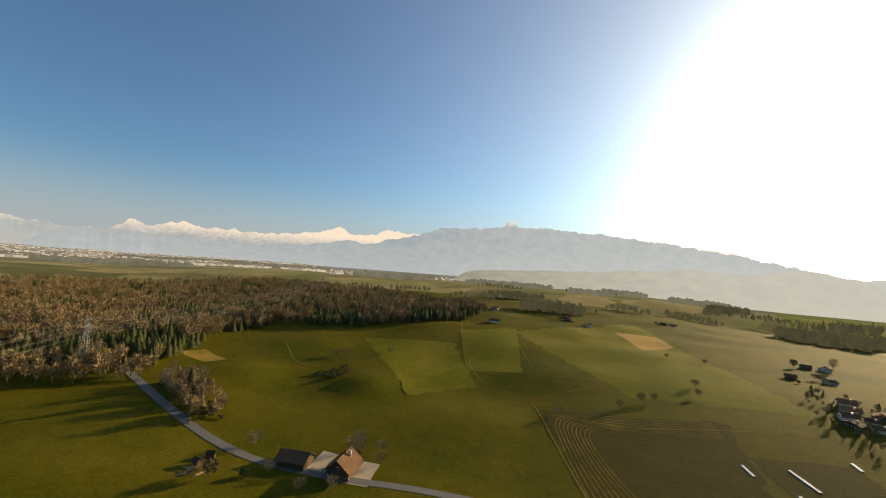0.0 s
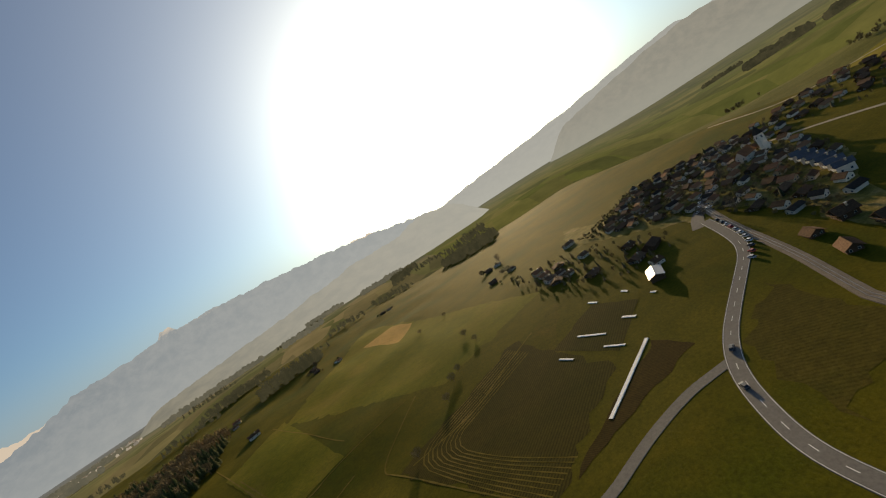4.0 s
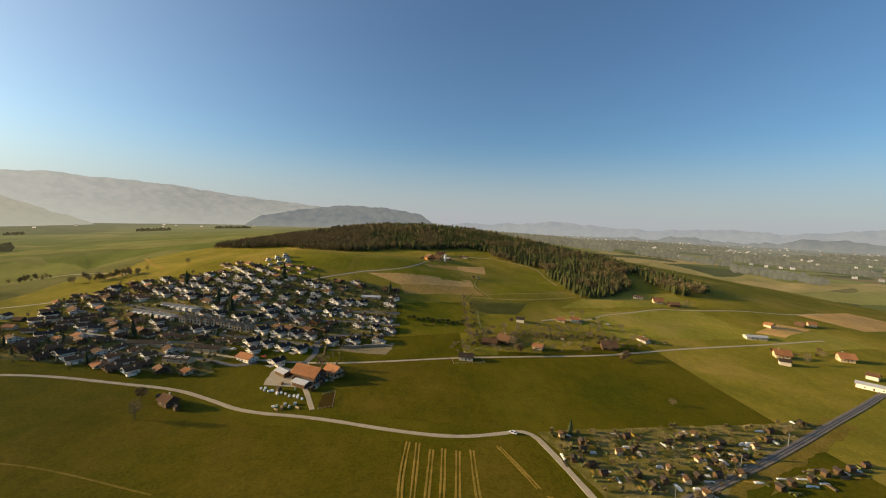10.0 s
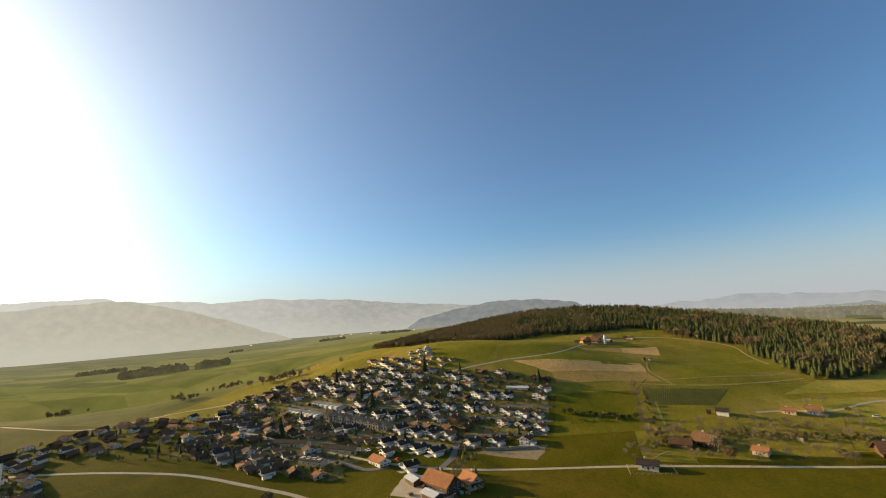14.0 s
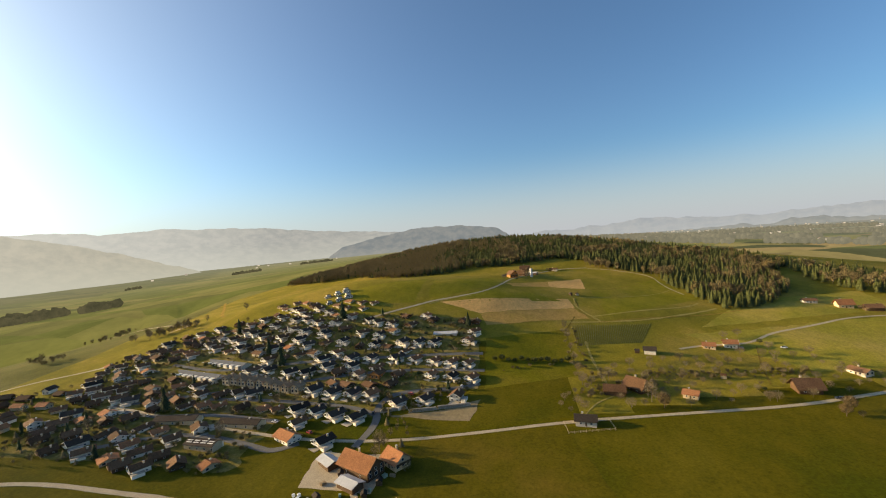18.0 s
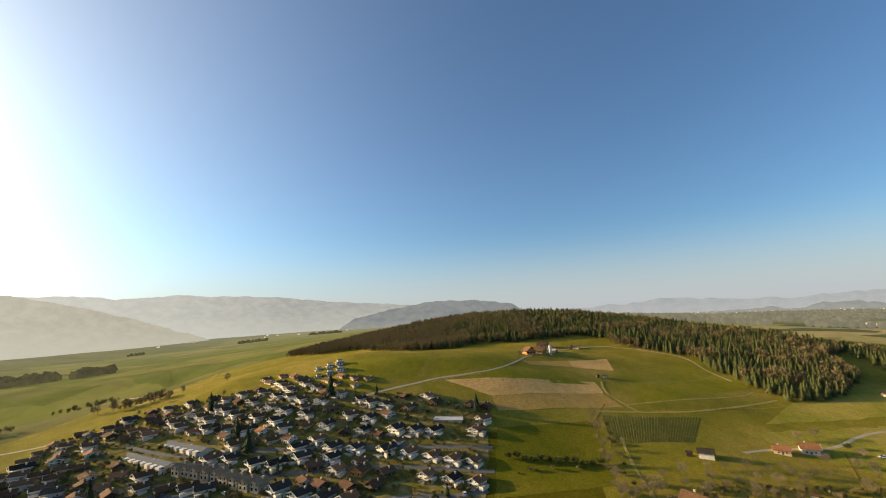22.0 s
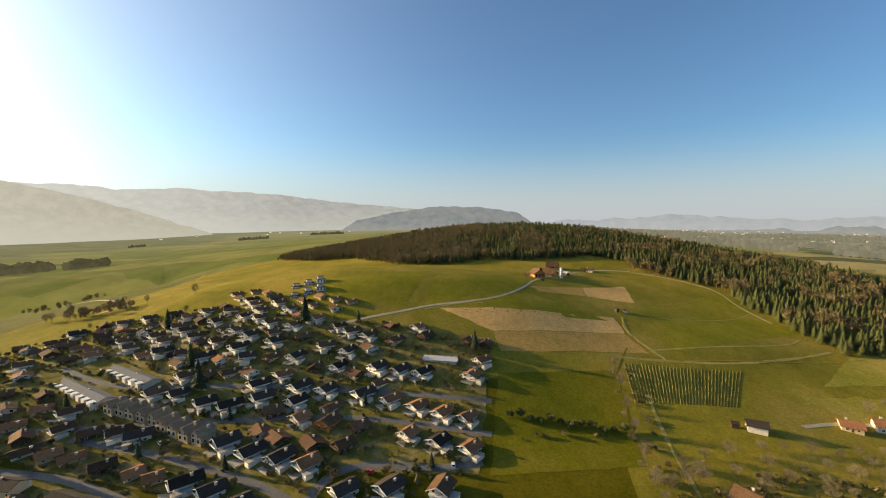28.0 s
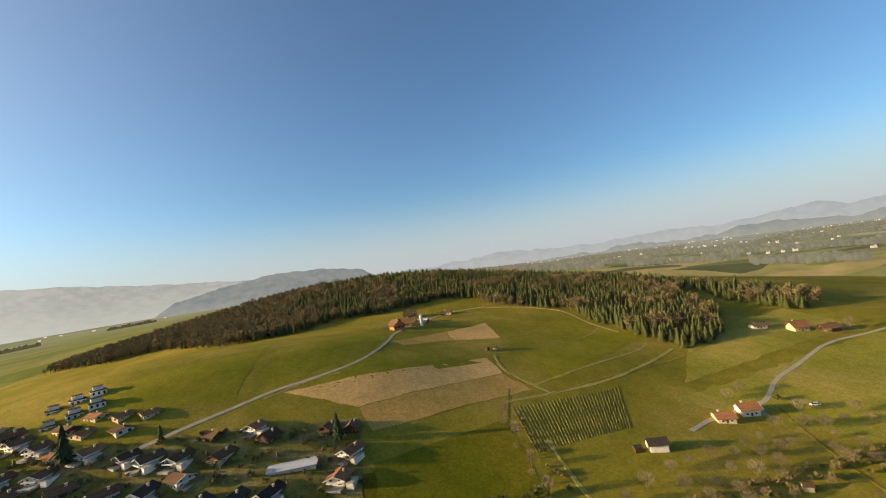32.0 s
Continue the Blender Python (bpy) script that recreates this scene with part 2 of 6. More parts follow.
# ---- the lie of the land ----
def smooth(a, b, v):
    v = min(1.0, max(0.0, (v - a) / (b - a)))
    return v * v * (3 - 2 * v)


def height(x, y):
    """The lie of the land: a terrace that rises to the west and south, a wooded hill in the north, a broad valley beyond."""
    def bell(cx, cy, rx, ry):
        return math.exp(-((x - cx) / rx) ** 2 - ((y - cy) / ry) ** 2)
    north = smooth(195, 570, y)
    z = 7.3
    z += 43.8 * bell(40, 870, 600, 360) + 42.1 * bell(-140, 525, 225, 135) + 5.6 * bell(505, 780, 330, 225) + 72.2 * bell(-5, 1080, 450, 285)
    z += 9.0 * smooth(308, 488, y) * (1 - smooth(645, 1020, y)) * smooth(-620, -365, x) * (1 - smooth(385, 685, x))
    z += 15.3 * smooth(-80, -380, x) * (1 - north) * (1 - 1.1 * smooth(-700, -1500, x)) + 19.1 * smooth(-120, -420, y) * (1 - smooth(-800, -1800, y))
    z -= 74 * smooth(-460, -1050, x) * north
    z -= 38 * smooth(480, 1300, x) * (1 - smooth(-300, -900, y)) + 72 * smooth(1250, 2100, y)
    z += 6 * bell(-120, -245, 20, 15) + 3 * bell(-60, -295, 18, 18)
    swell = smooth(-90, -160, y) + 0.6 * smooth(300, 360, y) * (1 - smooth(520, 600, y))
    z += 1.5 * swell * math.sin(x * 0.045 + 1.3 * math.sin(y * 0.03)) * math.cos(y * 0.038 + 0.7)
    return z


def part(name, bm, material, parent=None, label=""):
    """One mesh object out of a bmesh, under a thing or a part."""
    me = bpy.data.meshes.new(name)
    bm.to_mesh(me)
    bm.free()
    me.materials.append(material)
    ob = new(name, me)
    ob.parent = parent
    return tagged(ob, label)


def raw(name, verts, faces, material, parent=None, label=""):
    me = bpy.data.meshes.new(name)
    me.from_pydata(verts, [], faces)
    me.materials.append(material)
    ob = new(name, me)
    ob.parent = parent
    return tagged(ob, label)


def box(bm, x0, y0, z0, x1, y1, z1):
    v = [bm.verts.new((x, y, z)) for z in (z0, z1) for x, y in ((x0, y0), (x1, y0), (x1, y1), (x0, y1))]
    for f in ((3, 2, 1, 0), (4, 5, 6, 7), (0, 1, 5, 4), (1, 2, 6, 5), (2, 3, 7, 6), (3, 0, 4, 7)):
        bm.faces.new([v[i] for i in f])
    return v


# ---- ground ----
def spaced(lo, hi, step, far):
    out = list(np.arange(lo, hi + 0.1, step))
    s, a, b = step, lo, hi
    while a > -far or b < far:
        s *= 1.22
        a, b = a - s, b + s
        out = [a] + out + [b]
    return out


gx, gy = spaced(-660, 600, 10, 4700), spaced(-480, 900, 10, 4700)
gv = [(x, y, height(x, y)) for y in gy for x in gx]
nx = len(gx)
gf = [(j * nx + i, j * nx + i + 1, (j + 1) * nx + i + 1, (j + 1) * nx + i) for j in range(len(gy) - 1) for i in range(nx - 1)]
ground = raw("ground", gv, gf, M["meadow"])
ground.data.materials.append(M["pasture"])
ground.data.materials.append(M["valley"])
for p in ground.data.polygons:
    x, y, _ = p.center
    edge = (300 + 0.24 * max(0, x - 66) if x > 60 else 400) - 80 * smooth(-120, -260, x)
    p.material_index = 2 if y > 300 and x < -400 - 0.4 * max(0, y - 520) else int(y > edge or x > 240)
ground.data.shade_smooth()
tagged(ground, "rolling green meadow land with mown streaks and dry patches", "ground", kind="structure")


def resample(pts, step):
    out = []
    for (x0, y0), (x1, y1) in zip(pts, pts[1:]):
        n = max(1, int(math.hypot(x1 - x0, y1 - y0) / step))
        out += [(x0 + (x1 - x0) * i / n, y0 + (y1 - y0) * i / n) for i in range(n)]
    return out + [pts[-1]]


def rounded(pts, times=2):
    for _ in range(times):
        out = [pts[0]]
        for (x0, y0), (x1, y1) in zip(pts, pts[1:]):
            out += [(0.75 * x0 + 0.25 * x1, 0.75 * y0 + 0.25 * y1), (0.25 * x0 + 0.75 * x1, 0.25 * y0 + 0.75 * y1)]
        pts = out + [pts[-1]]
    return pts


def lifted(x, y, up):
    """Height of the ground sheet itself (its 10 m facets) or the land, whichever is higher, plus a lift."""
    return max(height(x, y), *(0.5 * (height(x + dx, y + dy) + height(x - dx, y - dy)) for dx, dy in ((5, 5), (5, -5)))) + up


def ribbon(name, pts, width, material, up=0.12, side=0.0, wobble=0.0):
    pts = resample(rounded(pts), 4)
    v, f = [], []
    for i, (x, y) in enumerate(pts):
        a, b = pts[max(0, i - 1)], pts[min(len(pts) - 1, i + 1)]
        dx, dy = b[0] - a[0], b[1] - a[1]
        l = math.hypot(dx, dy) or 1
        px, py = -dy / l, dx / l
        w = width * (1 + wobble * math.sin(i * 1.7) * math.sin(i * 0.63))
        for s in (-0.5, 0.5):
            q = (x + px * (side + s * w), y + py * (side + s * w))
            v.append((*q, lifted(*q, up)))
        for s in (-0.5, 0.5):
            q = (x + px * (side + s * (w + 0.5)), y + py * (side + s * (w + 0.5)))
            v.append((*q, lifted(*q, -0.4)))
        if i:
            k = 4 * i
            f += [(k - 4, k, k + 1, k - 3), (k - 2, k + 2, k, k - 4), (k - 3, k + 1, k + 3, k - 1)]
    return raw(name, v, f, material)


def patch(name, corners, material, label, up=0.06, cat="field", rag=1.5):
    """A field on the land between four corners, with slightly ragged edges."""
    (ax, ay), (bx, by), (cx, cy), (dx, dy) = corners
    n = max(3, int(max(math.hypot(bx - ax, by - ay), math.hypot(cx - bx, cy - by)) / 6))
    v = []
    for j in range(n + 1):
        for i in range(n + 1):
            u, w = i / n, j / n
            x = (1 - w) * ((1 - u) * ax + u * bx) + w * ((1 - u) * dx + u * cx)
            y = (1 - w) * ((1 - u) * ay + u * by) + w * ((1 - u) * dy + u * cy)
            if i in (0, n) or j in (0, n):
                x += rag * noise.noise((x * 0.11, y * 0.11, 3.0))
                y += rag * noise.noise((x * 0.11, y * 0.11, 9.0))
            v.append((x, y, lifted(x, y, up)))
    m = n + 1
    f = [(j * m + i, j * m + i + 1, j * m + m + i + 1, j * m + m + i) for j in range(n) for i in range(n)]
    return tagged(raw(name, v, f, material), label, cat, kind="structure")


# ---- fields ----
G_BROWN = "pale brown bare soil field on the hillside"
patch("field", [(-45, 468), (85, 505), (86, 477), (-4, 447)], M["soil"], G_BROWN)
patch("field", [(-3.5, 446.5), (86, 476.5), (96, 451), (2, 427)], M["stubble"], "brown stubble field beside the village", up=0.07)
patch("field", [(20, 556), (72, 592), (71, 557), (30, 543)], M["stubble"], "narrow brown field strip below the hill farm")
patch("field", [(72.5, 592), (118, 622), (112, 554), (71.5, 556)], M["soil"], G_BROWN)
patch("field", [(2, 406), (71, 425), (68, 350), (3, 333)], M["spring"], "dark green meadow between village and orchard")
patch("field", [(-63, 546), (19, 621), (16, 544), (-57, 462)], M["lush"], "bright green hill meadow below the wood", rag=3)
patch("field", [(-159, 493), (-72, 557), (-71, 465), (-147, 458)], M["lush"], "green slope above the village", rag=3)
patch("field", [(166, 420), (365, 460), (378, 370), (221, 353)], M["pale"], "pale green meadow beside the farm lane", rag=6)
patch("field", [(265, 522), (385, 547), (374, 480), (184, 436)], M["pale"], "pale green meadow below the wood corner", rag=3)
patch("field", [(115, 546), (214, 631), (246, 540), (114, 456)], M["lush"], "green hill pasture with worn tracks", rag=3)
patch("field", [(-11, 509), (21, 530), (79, 496), (-38, 463)], M["lush"], "green strip between the brown fields")
patch("field", [(18, 160), (68, 165), (80, 112), (21, 107)], M["deep"], "green field with yellowish tractor lines")
patch("field", [(69, 165), (83, 171), (94, 121), (80, 112)], M["deep"], "dark green field corner at the lane")
patch("field", [(-161, 202), (16, 160), (19, 102), (-171, 113)], M["deep"], "dark green meadow beside the gravel lane", rag=3)
patch("field", [(-30, 272), (48, 289), (72, 177), (-24, 191)], M["deep"], "dark olive meadow between two lanes")
patch("field", [(-167, 40), (-112, 40), (-90, -4), (-138, 4)], M["fallow"], "brownish fallow field by the road", rag=7)
patch("field", [(-173, -15), (-155, -5), (-123, -77), (-144, -54)], M["plough"], "dark brown ploughed strip beside the road", rag=3)
patch("field", [(-216, -55), (-241, -19), (-215, 1), (-180, -29)], M["furrow"], "vegetable beds with long furrows")
patch("field", [(-256, -72), (-190, -156), (-116, -86), (-174, -36)], M["furrow"], "brown arable field with curved plough lines", up=0.05, rag=5)
patch("field", [(-277, -30), (-231, -88), (-164, -44), (-217, -54)], M["deep"], "olive field beside the vegetable beds", up=0.04, rag=5)
patch("field", [(-516, -250), (-440, -186), (-505, -176), (-556, -214)], M["stubble"], G_BROWN)
patch("field", [(-289, -320), (-205, -232), (-236, -202), (-361, -298)], M["spring"], "light green meadow plot bounded by a track")
patch("field", [(-347, -291), (-646, -272), (-315, -34), (-261, -127)], M["spring"], "broad light green meadow towards the scattered farms", up=0.03, rag=6)
patch("field", [(-186, -345), (-250, -289), (-187, -207), (-136, -220)], M["spring"], "fresh green meadow along the wood", up=0.038, rag=4)
patch("field", [(-56, -360), (-37, -358), (-47, -327), (-61, -329)], M["dry"], "small bare brown bank at the wood edge")
patch("field", [(350, 374), (478, 408), (490, 357), (383, 336)], M["pale"], "green meadow by the farm road")
patch("field", [(383, 387), (439, 424), (468, 411), (406, 376)], M["soil"], G_BROWN, up=0.1)
patch("field", [(512, 480), (657, 554), (690, 474), (539, 418)], M["soil"], G_BROWN)
patch("gardens", [(-286, 303), (-66, 299), (-67, 369), (-294, 382)], M["garden"], "dark garden ground with lawns and beds", cat="garden", rag=6)
patch("gardens", [(-294, 382), (-67, 370), (-66, 440), (-248, 442)], M["garden"], "dark garden ground with lawns and beds", cat="garden", rag=6)
patch("gardens", [(-67, 324), (-2, 333), (-4, 439), (-66, 438)], M["garden"], "dark garden ground with lawns and beds", cat="garden", rag=2)
patch("gardens", [(-279, 301), (-127, 295), (-123, 239), (-266, 242)], M["garden"], "dark garden ground with lawns and beds", cat="garden", rag=6)
patch("gardens", [(-398, 197), (-236, 159), (-183, 99), (-332, 78)], M["garden"], "dark garden ground of the street village", cat="garden", rag=8)
patch("gardens", [(-236, 158), (-197, 107), (-86, 84), (-188, 86)], M["garden"], "dark garden ground of the street village", cat="garden", rag=4)
patch("gardens", [(-483, 41), (-332, 78), (-259, 77), (-383, 15)], M["garden"], "dark garden ground of the street village", cat="garden", rag=8)
patch("allotments", [(90, 175), (267, 194), (224, 164), (105, 117)], M["garden"], "dark allotment gardens with many beds", cat="garden", rag=2)
patch("allotments", [(105, 117), (224, 163), (196, 147), (152, 119)], M["garden"], "dark allotment gardens with many beds", cat="garden", rag=2)
patch("allotments", [(179, 123), (200, 136), (253, 148), (228, 139)], M["garden"], "dark allotment gardens beyond the railway", cat="garden", rag=2)
patch("yard", [(-60, 299), (-23, 304), (1, 319), (-5, 291)], plain("sandy_yard", (0.25, 0.19, 0.10), 0.95, 0.15, 0.5), "bare sandy building ground below the terraces", cat="yard", rag=3)
patch("yard", [(-82, 259), (-43, 256), (-43, 225), (-80, 229)], M["gravel"], "pale farmyard between the barns", cat="yard", rag=2)
patch("yard", [(-74, -163), (-58, -151), (-42, -177), (-60, -187)], M["gravel"], "pale gravel forecourt of the farmhouse", cat="yard", rag=1)

# ---- roads, lanes, railway ----
STREET = [(385, 155), (260, 119), (153, 79), (102, 60), (50, 40), (-24, 3), (-60, -12), (-80, -16), (-93, -16), (-108, -13), (-122, -9), (-135, -3), (-148, 6), (-162, 19), (-176, 33), (-199, 56), (-221, 65), (-256, 74)]
tagged(ribbon("road", STREET, 6.2, M["asphalt"], 0.16), "grey asphalt country road with a dashed centre line", "road", kind="structure")
tagged(ribbon("side_road", [(-134, -5), (-133, -12), (-131, -25), (-123, -44), (-116, -56), (-108, -69), (-98, -99), (-75, -135), (-45, -174), (-27, -200), (-11, -255), (-4, -329), (11, -378), (22, -427)], 4.6, M["asphalt"], 0.14), "narrow grey asphalt side road", "road", kind="structure")
tagged(ribbon("village_street", [(-251, 66), (-271, 78), (-289, 100), (-319, 131), (-346, 144), (-399, 169)], 8, M["asphalt"], 0.15), "grey asphalt village street", "road", kind="structure")
lanes = {"gravel_lane": ([(-342, 170), (-289, 198), (-234, 217), (-204, 221), (-168, 219), (-129, 217), (-102, 205), (-75, 190), (-36, 186), (13, 172), (43, 167), (64, 170), (86, 177), (93, 150), (99, 121), (104, 96)], 3.2),
         "upper_lane": ([(-262, 306), (-215, 295), (-160, 283), (-134, 278), (-90, 271), (-43, 270), (4, 279), (50, 290), (122, 300), (178, 307), (220, 319), (266, 334), (334, 346), (445, 372)], 2.8),
         "farm_lane": ([(150, 392), (172, 401), (201, 403), (214, 409), (232, 422), (270, 437), (317, 457), (360, 462), (471, 470), (568, 500)], 2.4),
         "hill_path": ([(-115, 432), (-90, 446), (-69, 459), (-53, 471), (-29, 482), (-2, 503), (18, 550), (26, 600), (44, 640), (91, 692), (140, 698)], 2.4),
         "wood_path": ([(140, 692), (166, 684), (188, 668), (212, 640), (207, 588), (214, 545)], 1.2),
         "yard_lane": ([(-78, 260), (-68, 247), (-53, 231), (-38, 195)], 3.0),
         "estate_road": ([(-65, 264), (-60, 291), (-67, 310), (-59, 330), (-15, 334), (-1, 341)], 4.5),
         "estate_road_b": ([(-258, 305), (-195, 330), (-128, 347), (-72, 360), (2, 358)], 3.5),
         "estate_road_c": ([(-268, 373), (-217, 360), (-163, 368), (-94, 378), (0, 381)], 3.5),
         "garden_road": ([(-259, 301), (-233, 296), (-212, 293), (-185, 298), (-160, 298), (-125, 292)], 4.0),
         "estate_road_d": ([(-194, 320), (-152, 320), (-125, 317), (-82, 311), (-62, 299)], 4.0),
         "lower_road": ([(-221, 251), (-204, 262), (-182, 273), (-156, 273), (-124, 264), (-111, 259), (-99, 268)], 4.5),
         "valley_track": ([(-355, 466), (-345, 485), (-347, 488), (-508, 606), (-751, 705)], 3.0),
         "slope_track": ([(-344, 381), (-405, 342), (-403, 274), (-561, 291)], 3.0),
         "valley_path": ([(-297, 482), (-323, 513), (-395, 615), (-678, 1011), (-1044, 1520)], 4),
         "farm_track": ([(102, 443), (137, 453), (192, 465), (246, 486)], 1.2)}
for name, (pts, w) in lanes.items():
    asphalt = "road" in name
    tagged(ribbon(name, pts, w, M["asphalt" if asphalt else "dry" if name in ("farm_track", "valley_path") else "gravel"], 0.13, wobble=0.08), "narrow asphalt estate road" if asphalt else "pale gravel farm lane", "road", kind="structure")
WORN = [[(-277, -300), (-215, -238), (-192, -204), (-212, -190)], [(-326, -352), (-232, -260), (-202, -226), (-234, -203), (-266, -160)], [(-266, -151), (-241, -159), (-201, -172), (-190, -158), (-150, -119), (-112, -81)],
        [(-190, -149), (-203, -110), (-231, -85), (-254, -59)], [(-356, -308), (-256, -206)], [(-185, 129), (-155, 134), (-122, 129), (-80, 117)], [(-114, -351), (-97, -297), (-128, -288)],
        [(102, 443), (89, 471), (92, 494)], [(118, 551), (149, 564), (207, 623)], [(71, 425), (83, 454)], [(207, 398), (190, 361), (181, 335)]]
for pts in WORN:
    tagged(ribbon("worn_track", pts, 0.9, M["worn"], 0.09, wobble=0.4), "thin worn track of dry grass across a meadow", "track", kind="structure")
TRACTOR = [[(19, 162), (17, 131), (18, 108)], [(24, 161), (23, 126), (22, 102), (14, 93)], [(31, 155), (28, 109), (25, 83)], [(37, 156), (35, 118), (31, 83)], [(44, 154), (41, 112), (38, 81)], [(51, 155), (50, 125), (50, 99)], [(-31, 99), (-9, 100), (4, 103), (18, 105)],
           [(-21, 93), (8, 82), (23, 74), (42, 76), (69, 85)], [(80, 120), (88, 108), (84, 100), (76, 100)], [(65, 159), (72, 140), (77, 125)], [(-10, 89), (13, 78), (28, 79)]]
for k, pts in enumerate(TRACTOR):
    for q in (0.0, 1.7):
        tagged(ribbon("tractor_line", [(x + q, y - 0.3 * q) for x, y in pts], 0.8, M["dry"], 0.12, wobble=0.5), "yellowish curved tractor line in the crop", "tractor line", kind="structure")
HILL = [([(73, 440), (111, 445), (149, 451), (186, 469), (222, 491)], 2.4), ([(98, 456), (137, 470), (201, 496), (214, 510)], 1.8), ([(96, 514), (140, 524), (186, 544), (211, 570)], 0.8), ([(83, 404), (82, 373), (85, 323)], 1.6), ([(60, 294), (71, 313), (85, 323)], 0.9), ([(94, 359), (83, 354), (82, 342)], 0.8), ([(92, 510), (88, 480), (104, 446)], 1.8), ([(-56, 464), (-28, 482), (-15, 486)], 1.4)]
for pts, w in HILL:
    tagged(ribbon("worn_track", pts, w, M["bleached"], 0.11, wobble=0.4), "pale worn track of dry grass along a field edge", "track", kind="structure")
for k in range(9):
    o = 2.6 * k
    pts = [(-250 + 0.9 * o, -78 + 0.5 * o), (-215 + 0.5 * o, -122 + 0.9 * o), (-191 + 0.2 * o, -149 + 1.1 * o), (-157, -122 + 1.0 * o), (-120 - 0.6 * o, -88 + 0.8 * o)]
    tagged(ribbon("plough_line", pts, 0.55, M["worn"], 0.1, wobble=0.5), "pale curved line left by the plough", "plough line", kind="structure")
RAIL = [(444, 290), (338, 226), (283, 196), (223, 162), (187, 143), (148, 123), (100, 97), (38, 68), (-24, 49), (-118, 41), (-139, 48), (-175, 60), (-234, 74), (-287, 92)]
tagged(ribbon("verge", RAIL[2:8], 15, M["worn"], 0.05, side=2.0, wobble=0.25), "strip of dry grass along the railway", "verge", kind="structure")
bed = ribbon("railway", RAIL, 5.0, plain("ballast", (0.2, 0.16, 0.12), 0.95, 0.2, 2), 0.3)
tagged(bed, "single-track railway on a brown ballast bed", "railway", kind="structure")
for s in (-0.72, 0.72):
    ob = ribbon("rail", RAIL, 0.16, plain("rail_steel", (0.35, 0.33, 0.31), 0.35, 0.1, 1, metal=0.9), 0.5, side=s)
    ob.parent = bed

# ---- building kit ----
M["paving"] = plain("pale_paving", (0.38, 0.34, 0.28), 0.9, 0.15, 1.2, rnd=0.15)
M["roof_tan"] = plain("tan_tiles", (0.32, 0.21, 0.12), 0.8, 0.2, 1.6, rnd=0.15, bump=0.3)
def tube(v, f, a, b, ra, rb, n=5):
    a, b = Vector(a), Vector(b)
    d = (b - a).normalized()
    s = d.orthogonal().normalized()
    t = d.cross(s)
    k = len(v)
    for p, r in ((a, ra), (b, rb)):
        for i in range(n):
            w = 2 * math.pi * i / n
            v.append(tuple(p + (s * math.cos(w) + t * math.sin(w)) * r))
    f += [(k + i, k + (i + 1) % n, k + n + (i + 1) % n, k + n + i) for i in range(n)]


def wall_mesh(w, d, h, rise, sink=3.0):
    """A gabled body, ridge along y."""
    bm = bmesh.new()
    a = w / 2
    prof = [(-a, -sink), (a, -sink), (a, h), (0, h + rise), (-a, h)]
    f = [bm.verts.new((x, -d / 2, z)) for x, z in prof]
    b = [bm.verts.new((x, d / 2, z)) for x, z in prof]
    bm.faces.new(f)
    bm.faces.new(b[::-1])
    for i in range(5):
        j = (i + 1) % 5
        bm.faces.new((f[j], f[i], b[i], b[j]))
    return bm


def roof_side(w, d, h, rise, over, side, thick=0.28):
    bm = bmesh.new()
    a = w / 2
    k = rise / a
    e = a + over
    pts = [(0, h + rise + 0.06), (side * e, h + rise - k * e + 0.06)]
    v = []
    for y in (-d / 2 - over, d / 2 + over):
        for x, z in pts:
            v.append(bm.verts.new((x, y, z)))
            v.append(bm.verts.new((x, y, z + thick)))
    for q in ((0, 2, 6, 4), (1, 5, 7, 3), (0, 1, 3, 2), (4, 6, 7, 5), (0, 4, 5, 1), (2, 3, 7, 6)):
        bm.faces.new([v[i] for i in q])
    bmesh.ops.recalc_face_normals(bm, faces=bm.faces)
    return bm


def slab(x0, y0, z0, x1, y1, z1, bevel=0.0):
    bm = bmesh.new()
    box(bm, x0, y0, z0, x1, y1, z1)
    if bevel:
        bmesh.ops.bevel(bm, geom=bm.edges[:], offset=bevel, segments=1, affect="EDGES")
    return bm


def add_window(root, x, y, z, ww, hh, axis, out):
    """A window: a frame proud of the wall, with a pane set in it."""
    bm = bmesh.new()
    for t, g in ((0.07, 0.0), (0.09, 0.11)):
        n = len(bm.faces)
        if axis == "x":
            box(bm, min(x, x + out * t), y - ww / 2 + g, z + g, max(x, x + out * t), y + ww / 2 - g, z + hh - g)
        else:
            box(bm, x - ww / 2 + g, min(y, y + out * t), z + g, x + ww / 2 - g, max(y, y + out * t), z + hh - g)
        bm.faces.ensure_lookup_table()
        for f in bm.faces[n:]:
            f.material_index = int(g > 0)
    ob = part("window", bm, M["frame"], root)
    ob.data.materials.append(M["glass"])


KITS = {}


